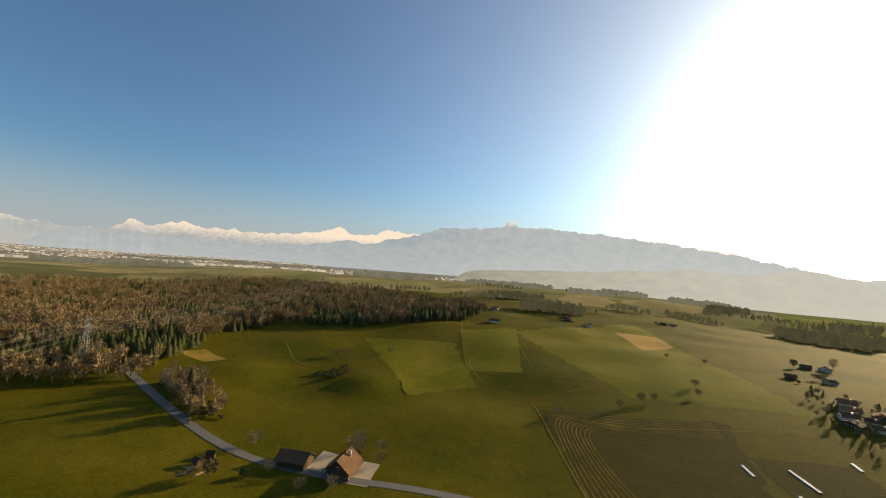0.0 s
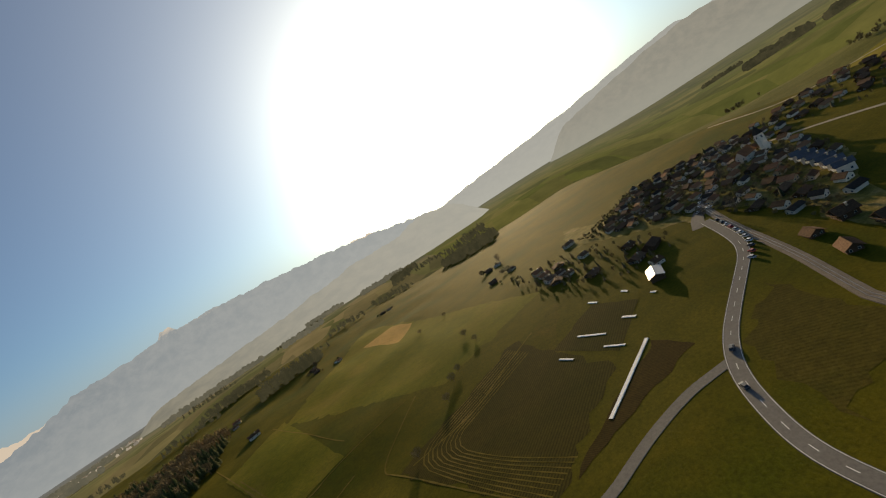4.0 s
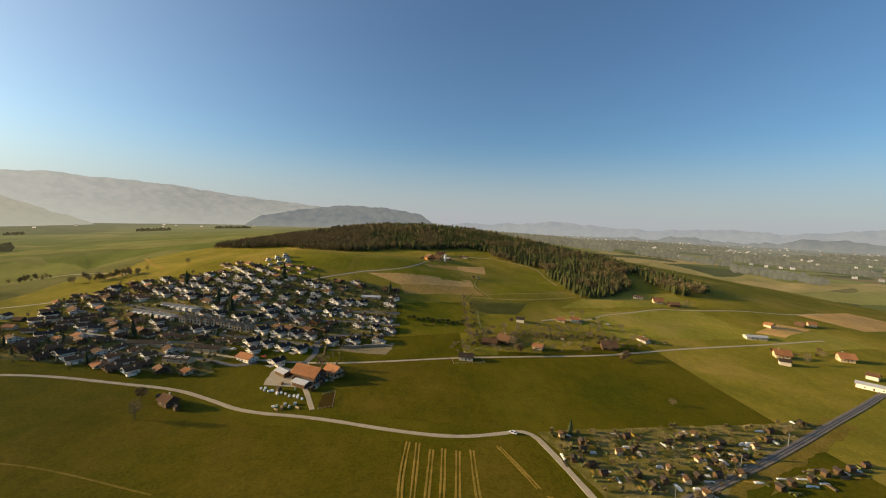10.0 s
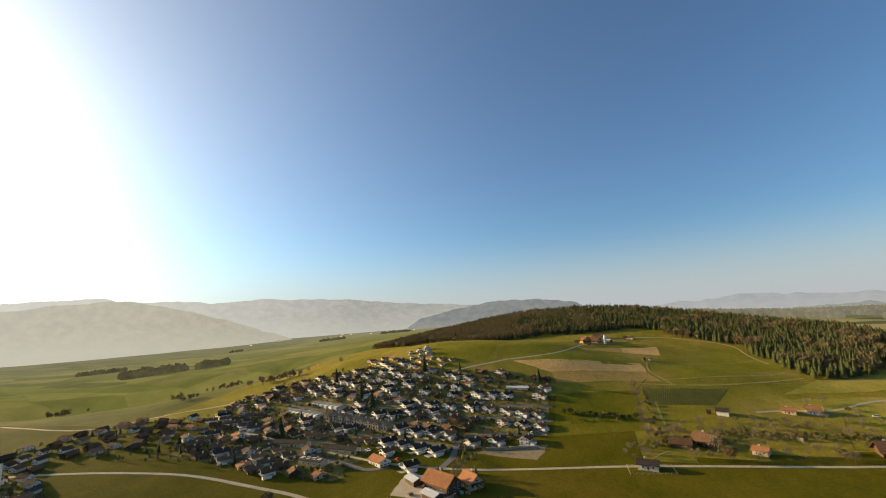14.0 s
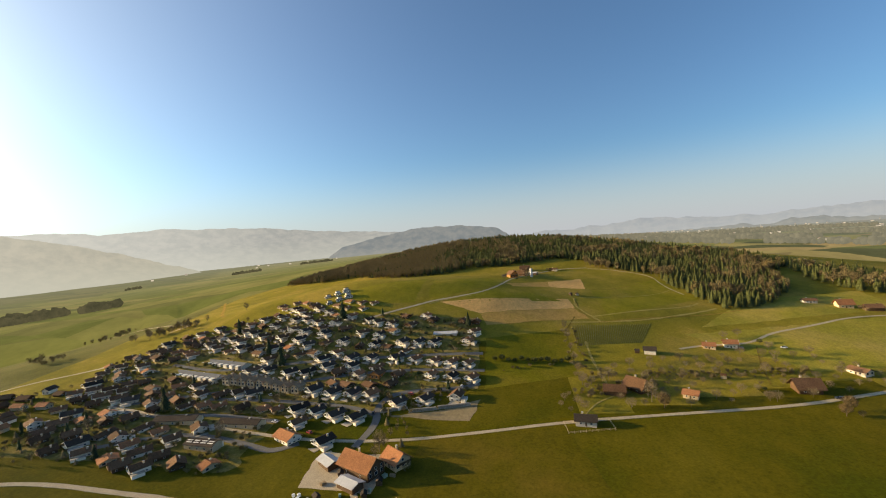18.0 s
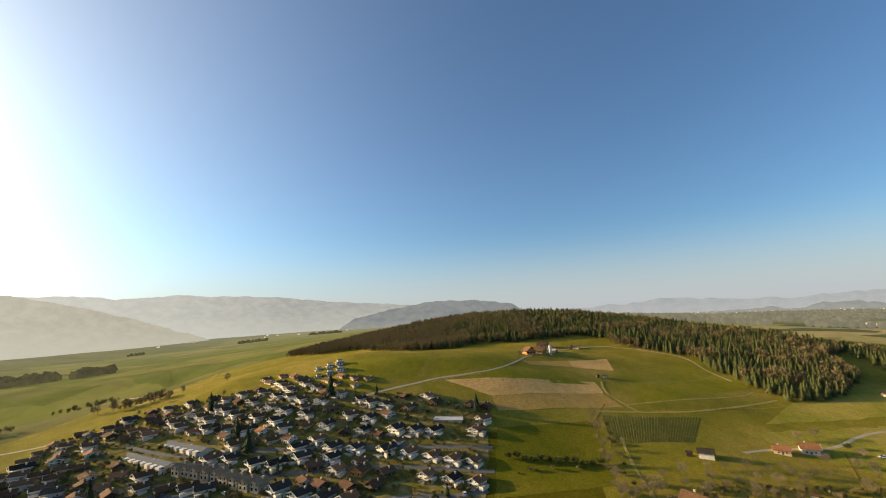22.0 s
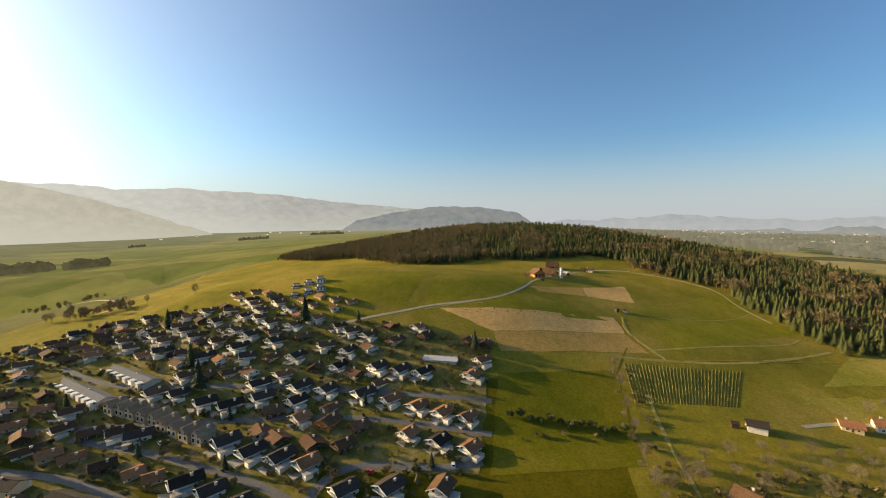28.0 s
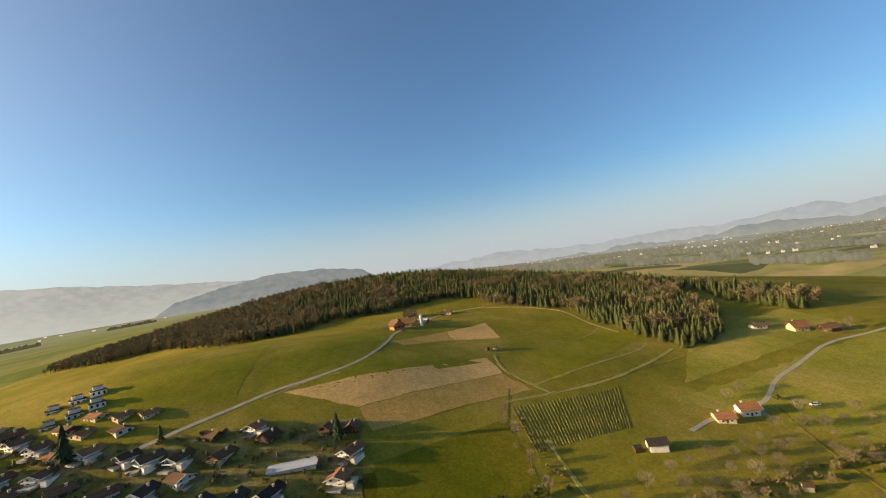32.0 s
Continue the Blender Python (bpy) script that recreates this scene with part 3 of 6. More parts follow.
def house(kind, w, d, h, rise, wall, roof, label, over=0.8, storeys=2, balcony=True, chimney=True, name="house", cat="house", upper=None, windows=True, extras=False):
    root = new(name)
    tagged(root, label, cat)
    part("wall", wall_mesh(w, d, h, rise), M[wall], root)
    for s in (-1, 1):
        part("roof", roof_side(w, d, h, rise, over, s), M[roof], root)
    part("ridge", slab(-0.16, -d / 2 - over, h + rise + 0.22, 0.16, d / 2 + over, h + rise + 0.46, 0.05), M[roof], root)
    if upper:
        bm = bmesh.new()
        a = w / 2 - 0.02
        v = [bm.verts.new(p) for p in ((-a, -d / 2 - 0.06, h - 0.6), (a, -d / 2 - 0.06, h - 0.6), (a, -d / 2 - 0.06, h), (0, -d / 2 - 0.06, h + rise - 0.1), (-a, -d / 2 - 0.06, h))]
        u = [bm.verts.new((q.co.x, -d / 2 + 0.05, q.co.z)) for q in v]
        bm.faces.new(v)
        for i in range(5):
            bm.faces.new((v[(i + 1) % 5], v[i], u[i], u[(i + 1) % 5]))
        part("gable_panel", bm, M[upper], root)
    if chimney:
        ch = part("chimney", slab(w * 0.16, d * 0.12, h, w * 0.16 + 0.7, d * 0.12 + 0.9, h + rise + 0.9, 0.04), M["wall_cream"], root)
        part("cap", slab(w * 0.16 - 0.12, d * 0.12 - 0.12, h + rise + 0.9, w * 0.16 + 0.82, d * 0.12 + 1.02, h + rise + 1.05), M["roof_metal"], ch)
    if extras:
        for g in (-1, 1):
            bm = roof_side(w, 0.14 - 2 * over, h, rise, over, g, 0.36)
            bmesh.ops.translate(bm, vec=(0, -d / 2 - over - 0.07, -0.04), verts=bm.verts)
            part("bargeboard", bm, M["frame"], root)
        part("terrace", slab(-w / 2 + 0.6, -d / 2 - 4.0, -1.6, w / 2 - 0.2, -d / 2, 0.12, 0.05), M["paving"], root)
        gr = part("garage", slab(w / 2 + 1.2, -d / 2 - 1.0, -2.0, w / 2 + 4.2, -d / 2 + 5.0, 2.3), M[wall], root)
        part("garage_roof", slab(w / 2 + 1.0, -d / 2 - 1.2, 2.3, w / 2 + 4.4, -d / 2 + 5.2, 2.55, 0.04), M["paving"], gr)
    if windows == "front":
        for q in (-0.25, 0.25):
            add_window(root, q * w, -d / 2, 1.0, 1.2, 1.4, "y", -1)
    elif windows:
        for st in range(storeys):
            z = 0.9 + st * 2.6
            if z + 1.3 > h + rise * 0.5:
                break
            n = 3 if w > 8.5 else 2
            for i in range(n):
                x = (i + 0.5) / n * w - w / 2
                if z + 1.4 < h + rise * (1 - abs(x) * 2 / w) - 0.2:
                    add_window(root, x, -d / 2, z, 1.3 if st else 1.7, 1.35 if st else 1.9, "y", -1)
            if z + 1.4 < h:
                m = 2
                for i in range(m):
                    for s in (-1, 1):
                        add_window(root, s * w / 2, (i + 0.5) / m * d - d / 2, z, 1.2, 1.25, "x", s)
        part("door", slab(-w / 2 - 0.06, -0.5, 0, -w / 2, 0.5, 2.05), M["wall_wood"], root)
    if balcony:
        b = part("balcony", slab(-w / 2 + 0.3, -d / 2 - 1.4, 2.55, w / 2 - 0.3, -d / 2, 2.75), M["frame" if wall == "wall_white" else "wall_wood"], root)
        part("parapet", slab(-w / 2 + 0.3, -d / 2 - 1.45, 2.75, w / 2 - 0.3, -d / 2 - 1.36, 3.6), M["frame" if wall == "wall_white" else "wall_wood"], b)
    KITS[kind] = [root, False, w, d]
    return root


def flat_block(kind, w, d, h, label):
    root = new("apartment_block")
    tagged(root, label, "building")
    part("wall", slab(-w / 2, -d / 2, -3, w / 2, d / 2, h), M["wall_white"], root)
    part("roof", slab(-w / 2 - 0.3, -d / 2 - 0.3, h, w / 2 + 0.3, d / 2 + 0.3, h + 0.4, 0.06), M["roof_grey"], root)
    at = part("attic", slab(-w / 2 + 1.4, -d / 2 + 2.4, h + 0.4, w / 2 - 1.4, d / 2 - 0.6, h + 2.4), M["wall_white"], root)
    part("attic_roof", slab(-w / 2 + 1.1, -d / 2 + 2.1, h + 2.4, w / 2 - 1.1, d / 2 - 0.3, h + 2.65, 0.05), M["roof_grey"], at)
    for st in range(int(h // 2.8)):
        z = 0.7 + st * 2.8
        for i in range(3):
            add_window(root, (i + 0.5) / 3 * w - w / 2, -d / 2, z, w / 3 - 1.2, 1.7, "y", -1)
            for s in (-1, 1):
                add_window(root, s * w / 2, (i + 0.5) / 3 * d - d / 2, z, 1.5, 1.5, "x", s)
        part("balcony", slab(-w / 2 + 0.4, -d / 2 - 1.5, z - 0.45, w / 2 - 0.4, -d / 2, z - 0.25), M["frame"], root)
    KITS[kind] = [root, False, w, d]


def place(kind, x, y, turn=0.0, group="", up=0.0):
    root, used, w, d = KITS[kind]
    r = 0.35 * max(w, d)
    z = min(height(x + dx, y + dy) for dx in (-r, 0, r) for dy in (-r, 0, r)) + 0.4 + up
    m = pose(x, y, z, 0, 0, turn)
    if group in ("houses of the village", "houses of the street village") or kind.startswith("far_"):
        q = random.Random(int(x * 31 + y * 17))
        m = Matrix.Translation((0, 0, -0.5)) @ m @ Matrix.Diagonal((q.uniform(0.86, 1.08), q.uniform(0.84, 1.1), q.uniform(0.74, 0.9), 1))
    if used:
        ob = copy_thing(root, m)
    else:
        ob = root
        ob.matrix_basis = m
        KITS[kind][1] = True
    if group:
        ob["group"] = group
    return ob


house("white_red", 7.4, 8.4, 4.5, 2.4, "wall_white", "roof_red", "white rendered house with a red tiled gable roof", over=1.15, extras=True)
house("white_brown", 7.8, 8.6, 4.6, 2.3, "wall_white", "roof_brown", "white rendered house with a dark brown tiled roof", over=1.15, extras=True)
house("white_grey", 7.6, 8.8, 4.7, 2.4, "wall_white", "roof_grey", "white rendered house with a dark grey tiled roof", over=1.15, extras=True)
house("cream_brown", 8.0, 9.2, 3.6, 2.3, "wall_cream", "roof_brown", "cream rendered house with a brown roof and timber gable", upper="wall_wood")
house("timber_brown", 8.2, 9.0, 3.6, 2.5, "wall_wood", "roof_brown", "brown timber chalet with a broad tiled roof", over=1.1, name="chalet", cat="chalet")
house("orange_red", 7.4, 8.4, 4.0, 2.5, "wall_orange", "roof_red", "orange rendered house with a red tiled roof")
house("white_low", 8.0, 10.0, 2.9, 1.8, "wall_white", "roof_brown", "low white bungalow with a flat-pitched brown roof", storeys=1, balcony=False)
house("terrace_unit", 6.6, 8.0, 4.4, 2.2, "wall_cream", "roof_tan", "narrow cream terraced house with a brown roof", balcony=False)
house("row_white", 6.2, 8.0, 4.6, 1.6, "wall_white", "roof_slate", "narrow white terraced house with a grey roof", balcony=True)
house("farmhouse", 9.5, 12, 3.6, 3.9, "wall_wood", "roof_brown", "large old timber farmhouse with a broad brown roof", over=1.6, cat="farmhouse", name="farmhouse")
house("farm_red", 9, 11, 3.8, 3.4, "wall_cream", "roof_red", "large farmhouse with a red tiled roof", over=1.3, cat="farmhouse", name="farmhouse")
house("barn", 9, 14, 4, 3.2, "wall_wood", "roof_brown", "dark timber barn with a brown roof", over=0.9, cat="barn", name="barn", windows=False, balcony=False, chimney=False)
house("shed_metal", 9, 14, 3.6, 1.8, "wall_wood", "roof_metal", "farm shed with a pale sheet-metal roof", cat="shed", name="shed", windows=False, balcony=False, chimney=False)
house("shed_low", 6.5, 11, 2.6, 1.1, "wall_wood", "roof_metal", "low farm shed with a weathered pale sheet roof", cat="shed", name="shed", windows=False, balcony=False, chimney=False)
house("farm_big_orange", 11, 15, 4.6, 4.2, "wall_orange", "roof_brown", "large orange-brown timber farmhouse with a broad roof", over=1.3, cat="farmhouse", name="farmhouse")
house("hall_white", 8, 19, 3.6, 1.3, "wall_white", "roof_metal", "long low white building with a pale roof", cat="building", name="hall", balcony=False, chimney=False)
house("hut", 2.4, 3.0, 1.7, 0.7, "wall_wood", "roof_grey", "small timber garden hut with a dark roof", over=0.35, cat="garden hut", name="garden_hut", windows=False, balcony=False, chimney=False)
house("hut_red", 2.5, 3.1, 1.7, 0.7, "wall_cream", "roof_brown", "small pale garden hut with a brown roof", over=0.35, cat="garden hut", name="garden_hut", windows=False, balcony=False, chimney=False)
house("far_white", 7.8, 8.6, 3.7, 2.3, "wall_white", "roof_brown", "white village house with a weathered brown roof", storeys=1, balcony=False)
house("far_timber", 8.6, 10.0, 3.6, 2.8, "wall_wood", "roof_brown", "old timber village house with a wide brown roof", storeys=1, balcony=False, over=1.1)
house("far_red", 7.6, 8.6, 3.8, 2.4, "wall_cream", "roof_red", "cream village house with a faded red roof", storeys=1, balcony=False)
house("red_low", 8.0, 8.6, 3.0, 2.0, "wall_cream", "roof_red", "low house with a bright orange tiled roof", storeys=1, balcony=False)
house("cream_big", 9.5, 13, 4.0, 2.8, "wall_white", "roof_red", "large white house with a reddish-brown tiled roof", over=1.0)
house("lane_house", 7.4, 11.0, 2.9, 1.9, "wall_white", "roof_grey", "low white house with a dark grey roof by the lane", storeys=1, balcony=False)
flat_block("stepped", 7.4, 7.0, 5.6, "white stepped apartment block with balconies")
house("church", 8, 13, 6, 5.5, "wall_white", "roof_red", "white church nave with a steep red roof", over=0.5, cat="church", name="church", balcony=False, chimney=False)

house("town_white", 6.2, 7.4, 3.6, 2.2, "wall_white", "roof_brown", "white old village house with a brown roof", balcony=False, chimney=False, windows="front", name="village_house")
house("town_grey", 6.0, 7.8, 3.8, 2.0, "wall_white", "roof_grey", "white village house with a dark grey roof", balcony=False, chimney=False, windows="front", name="village_house")
house("town_timber", 6.6, 8.4, 3.2, 2.6, "wall_wood", "roof_brown", "old timber village house with a wide brown roof", balcony=False, chimney=False, windows="front", over=1.0, name="village_house")
house("town_cream", 6.0, 7.2, 3.6, 2.2, "wall_cream", "roof_red", "cream village house with a faded red roof", balcony=False, chimney=False, windows="front", name="village_house")
TOWN = ["town_white", "town_grey", "town_white", "town_timber", "town_cream", "town_timber"]

taken = []


def put(kind, pts, turn, group, spread=0.0):
    rnd = random.Random(len(taken) * 7 + 3)
    for x, y in pts:
        t = turn - 14 + 6 * smooth(-200, -60, x) if turn == -20 else turn
        place(kind, x, y, t + rnd.uniform(-1.8, 1.8) * spread, group)
        taken.append((x, y))


V = "houses of the village"
house("solar_house", 8.4, 9.6, 3.8, 2.4, "wall_orange", "roof_brown", "orange rendered house with solar panels on its roof")
for k in range(4):
    for side in (-1, 1):
        bm = roof_side(8.4, 1.9, 3.8, 2.4, -0.9, side, 0.06)
        bmesh.ops.translate(bm, vec=(0, -3.2 + 2.1 * k, 0.34), verts=bm.verts)
        part("solar_panel", bm, M["glass"], KITS["solar_house"][0], "dark blue solar panel")


def long_terrace(kind, w, d, h, rise, wall, roof, label, bay=7.0, lights=False, bays=True):
    """A row under one long roof, with a projecting bay or rooflights for each dwelling."""
    root = house(kind, w, d, h, rise, wall, roof, label, balcony=False, chimney=False, windows=False, name="terrace", cat="terraced houses", over=0.5)
    n = int(d / bay)
    for i in range(n):
        y = (i + 0.5) / n * d - d / 2
        if lights:
            for q in (0.3, 0.62):
                z = h + rise * (1 - q) + 0.36
                part("rooflight", slab(w / 2 * q - 0.5, y - bay * 0.36, z, w / 2 * q + 0.5, y + bay * 0.36, z + 0.14, 0.03), M["frame"], root)
        elif bays:
            b = part("bay", slab(w / 2 - 0.2, y - bay * 0.27, -2, w / 2 + 1.9, y + bay * 0.27, h + 0.5), M["wall_white"], root)
            part("bay_roof", slab(w / 2 - 1.6, y - bay * 0.3, h + 0.5, w / 2 + 2.1, y + bay * 0.3, h + 0.72), M["frame"], b)
            add_window(root, w / 2 + 1.9, y, 0.7, bay * 0.36, 1.7, "x", 1)
        part("party_wall", slab(-w / 2 - 0.5, y + bay * 0.5 - 0.13, -2, -w / 2 + 0.4, y + bay * 0.5 + 0.13, h - 0.1), M["wall_white"], root)
        add_window(root, -w / 2, y, 0.8, 1.3, 1.5, "x", -1)
        add_window(root, w / 2, y + bay * 0.4, 0.8, 1.1, 1.4, "x", 1)
    part("chimney", slab(-0.4, d * 0.2, h, 0.4, d * 0.2 + 0.9, h + rise + 0.8), M["wall_white"], root)


long_terrace("blue_row", 9.5, 72, 4.2, 1.7, "wall_white", "roof_slate", "long white terrace under a blue-grey roof")
long_terrace("blue_row_b", 9.5, 62, 4.2, 1.7, "wall_white", "roof_slate", "long white terrace stepping under a grey roof")
long_terrace("dark_row", 7.6, 29, 3.0, 1.8, "wall_cream", "roof_grey", "low terrace with a grey weathered roof", bays=False)
long_terrace("light_row", 7.6, 20, 3.2, 1.7, "wall_cream", "roof_grey", "low terrace with long white rooflights", bay=5.0, lights=True)
for kind, x, y, turn in (("blue_row", -237, 358, -110), ("blue_row_b", -223, 376, -110), ("dark_row", -147, 287, -96), ("dark_row", -192, 288, -88), ("light_row", -153, 261, -98), ("solar_house", -78, 352, -14)):
    place(kind, x, y, turn, "terraced rows of the village" if "row" in kind else V)
for k in range(12):
    taken += [(-268 + 5.9 * k, 364 - 1.4 * k), (-249 + 5.2 * k, 380 - 1.0 * k)]
taken += [(-160 + 5 * k, 288) for k in range(6)] + [(-205 + 5 * k, 288) for k in range(6)] + [(-166 + 5 * k, 261) for k in range(5)] + [(-78, 352)]
put("white_grey", [(-119, 331), (-104, 328), (-89, 327), (-118, 306), (-105, 304), (-90, 299), (-75, 296), (-84, 268)], -20, V, 4)
put("white_grey", [(-53, 314), (-36, 319), (-55, 397), (-69, 398), (-41, 397), (-69, 376), (-22, 349)], -20, V, 6)
put("white_grey", [(-123, 400), (-153, 395), (-165, 403), (-183, 393), (-171, 360), (-151, 356), (-136, 356), (-91, 376), (-166, 416), (-251, 313), (-93, 410), (-107, 376), (-131, 374), (-145, 411), (-93, 396)], -20, V, 14)
put("white_brown", [(-15, 321)], -12, V, 4)
put("white_red", [(-75, 325), (-37, 351), (-53, 374), (-38, 371), (-94, 353), (-55, 439), (-24, 368), (-11, 367), (-7, 347), (-13, 399), (-8, 414)], -20, V, 6)
put("red_low", [(-190, 308), (-179, 309), (-145, 307), (-134, 306), (-232, 336), (-230, 322)], -20, V, 6)
put("timber_brown", [(-110, 355), (-106, 393), (-167, 376), (-47, 431), (-128, 419), (-160, 307), (-221, 301), (-274, 381), (-205, 394), (-8, 431), (-19, 432)], -24, V, 18)
put("white_brown", [(-244, 399), (-257, 406), (-239, 414), (-226, 409), (-220, 421), (-230, 425), (-269, 438), (-207, 414), (-199, 396), (-184, 408), (-173, 436), (-180, 421), (-204, 431), (-186, 438), (-160, 431)], -20, V, 14)
put("white_brown", [(-142, 430), (-98, 428), (-85, 426), (-109, 432), (-109, 413), (-198, 463), (-178, 447), (-155, 448), (-203, 446), (-204, 324), (-287, 331), (-300, 330), (-270, 327), (-319, 373)], -20, V, 14)
put("white_low", [(-184, 251), (-203, 308), (-207, 277), (-224, 267), (-190, 423)], -24, V, 12)
put("hall_white", [(-33, 411)], 88, V)
for k, (x, y) in enumerate([(-163, 468), (-154, 473), (-146, 478), (-172, 486), (-163, 491), (-155, 496)]):
    place("stepped", x, y, 35, "stepped apartment blocks", up=-5.0 + 0.9 * (k % 3))
    taken.append((x, y))
put("cream_big", [(-108, 272)], 60, V)
put("terrace_unit", [(-194, 343), (-187, 343), (-180, 342), (-172, 341), (-164, 340), (-156, 337), (-148, 335), (-140, 333), (-132, 332)], -12, "terraced houses in a row")
FY = "farm buildings by the lane"
house("farm_long", 11, 20, 4.6, 4.2, "wall_wood", "roof_red", "long farm building with a large red tiled roof", over=1.2, cat="farmhouse", name="farmhouse", balcony=False)
put("farm_long", [(-53, 242)], 62, FY)
put("farm_red", [(-37, 248)], 50, FY)
put("shed_low", [(-72, 247)], 50, FY)
put("shed_low", [(-54, 229)], 60, FY)
put("hut", [(-45, 222), (-62, 238), (-41, 232), (-66, 220)], 40, FY, 20)
put("timber_brown", [(-121, 196)], 60, "houses by the gravel lane")
put("hut", [(-130, 202), (-113, 190)], 40, "houses by the gravel lane", 20)


def inside(p, poly):
    x, y = p
    hit = False
    for (x0, y0), (x1, y1) in zip(poly, poly[1:] + poly[:1]):
        if (y0 > y) != (y1 > y) and x < (x1 - x0) * (y - y0) / (y1 - y0) + x0:
            hit = not hit
    return hit


def fill(poly, kinds, gap, count, turn, group, seed, keep=6.0):
    """Houses strewn over a quarter, each a plot's width from the next and clear of the roads."""
    rnd = random.Random(seed)
    xs, ys = [p[0] for p in poly], [p[1] for p in poly]
    n = tries = 0
    while n < count and tries < 6000:
        tries += 1
        p = (rnd.uniform(min(xs), max(xs)), rnd.uniform(min(ys), max(ys)))
        if inside(p, poly) and all(math.hypot(p[0] - q[0], p[1] - q[1]) > gap for q in taken) and clear(p, keep):
            place(rnd.choice(kinds), *p, turn + rnd.choice((0, 0, 90)) + rnd.uniform(-12, 12), group)
            taken.append(p)
            n += 1


ways = [resample(rounded(p, 1), 6) for p in [STREET, RAIL] + [v[0] for v in lanes.values()]]


def clear(p, r):
    return all((p[0] - q[0]) ** 2 + (p[1] - q[1]) ** 2 > r * r for w in ways for q in w)


FAR = ["far_white", "far_timber", "far_red", "far_white", "far_timber"]
MIX = ["white_brown", "cream_brown", "timber_brown", "cream_brown", "white_low", "white_grey", "red_low", "white_red", "timber_brown"]
fill([(-293, 296), (-213, 305), (-113, 287), (-61, 306), (-62, 387), (-63, 437), (-122, 438), (-174, 451), (-206, 456), (-308, 428), (-345, 380)], MIX, 11.6, 150, -34, V, 1)
fill([(-215, 452), (-178, 452), (-120, 446), (-112, 462), (-138, 468), (-176, 462), (-190, 484), (-222, 478)], MIX, 12, 22, -34, V, 6)
fill([(-219, 294), (-148, 279), (-130, 236), (-157, 233), (-243, 246), (-286, 269), (-279, 290)], MIX, 12.5, 30, -36, V, 2)
fill([(-407, 318), (-322, 335), (-286, 266), (-336, 203), (-411, 198), (-386, 229)], TOWN, 15, 42, 10, V, 3)
H2 = "houses of the street village"
put("timber_brown", [(-176, 89), (-156, 89), (-137, 90), (-119, 89), (-104, 90), (-89, 90)], -12, "chalets in a row by the railway", 2)
put("town_timber", [(-154, 67), (-177, 73)], 80, H2, 8)
put("church", [(-313, 154)], 20, H2)
put("row_white", [(-212, 129), (-221, 133), (-230, 137), (-239, 140), (-248, 143), (-257, 146)], -20, "white terraced houses at the field edge")
put("barn", [(-267, 41)], 40, H2)
put("shed_metal", [(-227, 20)], 70, H2)
put("far_timber", [(-261, 26), (-283, 1)], 30, H2)
fill([(-186, 103), (-205, 135), (-268, 167), (-336, 205), (-412, 191), (-461, 129), (-360, 42), (-300, 73), (-261, 89), (-205, 91)], TOWN, 11, 118, 15, H2, 4, 6.5)
fill([(-343, 7), (-257, 61), (-233, 34), (-296, -21), (-384, -41)], FAR, 15, 7, 15, H2, 5)
# farms and hamlets
F = "scattered farms"
for kind, x, y, turn in (("farmhouse", 101, 332, 40), ("barn", 86, 327, 75), ("red_low", 129, 321, 60), ("farmhouse", 195, 326, 85), ("white_low", 241, 350, 20), ("hut_red", 159, 346, 60),
                         ("lane_house", 61, 288, 80), ("hut", 117, 385, 80), ("town_grey", 126, 384, 75), ("red_low", 173, 397, 70), ("white_red", 189, 399, 75), ("white_low", 312, 505, 80), ("farm_red", 330, 488, 80), ("barn", 346, 478, 80),
                         ("farm_big_orange", 30, 626, 20), ("farmhouse", 44, 645, 60), ("barn", 34, 662, 10), ("shed_low", 60, 655, 60), ("farmhouse", 50, 690, 80), ("white_low", 91, 684, 70), ("hut", 90, 521, 30), ("hut_red", 97, 522, 20), ("hall_white", 370, 371, 80), ("farm_red", 354, 320, 70), ("farm_red", 411, 316, 70), ("hall_white", 365, 249, 40), ("town_white", 388, 271, 30), ("town_grey", 340, 300, 60), ("town_cream", 415, 408, 20), ("town_timber", 464, 422, 40), ("town_cream", 480, 424, 70),
                         ("barn", -44, -183, 35), ("farmhouse", -57, -166, 125), ("hut", -11, -199, 20), ("hut", -17, -203, 60), ("far_timber", -507, -315, 30), ("far_timber", -526, -327, 60), ("far_white", -513, -286, 60), ("far_red", -462, -409, 30), ("far_white", -444, -401, 40), ("white_low", -361, -330, 40),
                         ("far_timber", -523, -59, 20), ("far_white", -528, -45, 60), ("far_red", -342, -22, 20), ("far_timber", -310, -20, 70), ("far_white", -325, -12, 10), ("far_timber", -713, -255, 30), ("far_white", -730, -246, 20), ("far_timber", -439, -62, 10), ("far_white", -449, -37, 40), ("white_low", -391, 19, 30)):
    place(kind, x, y, turn, F)
    taken.append((x, y))

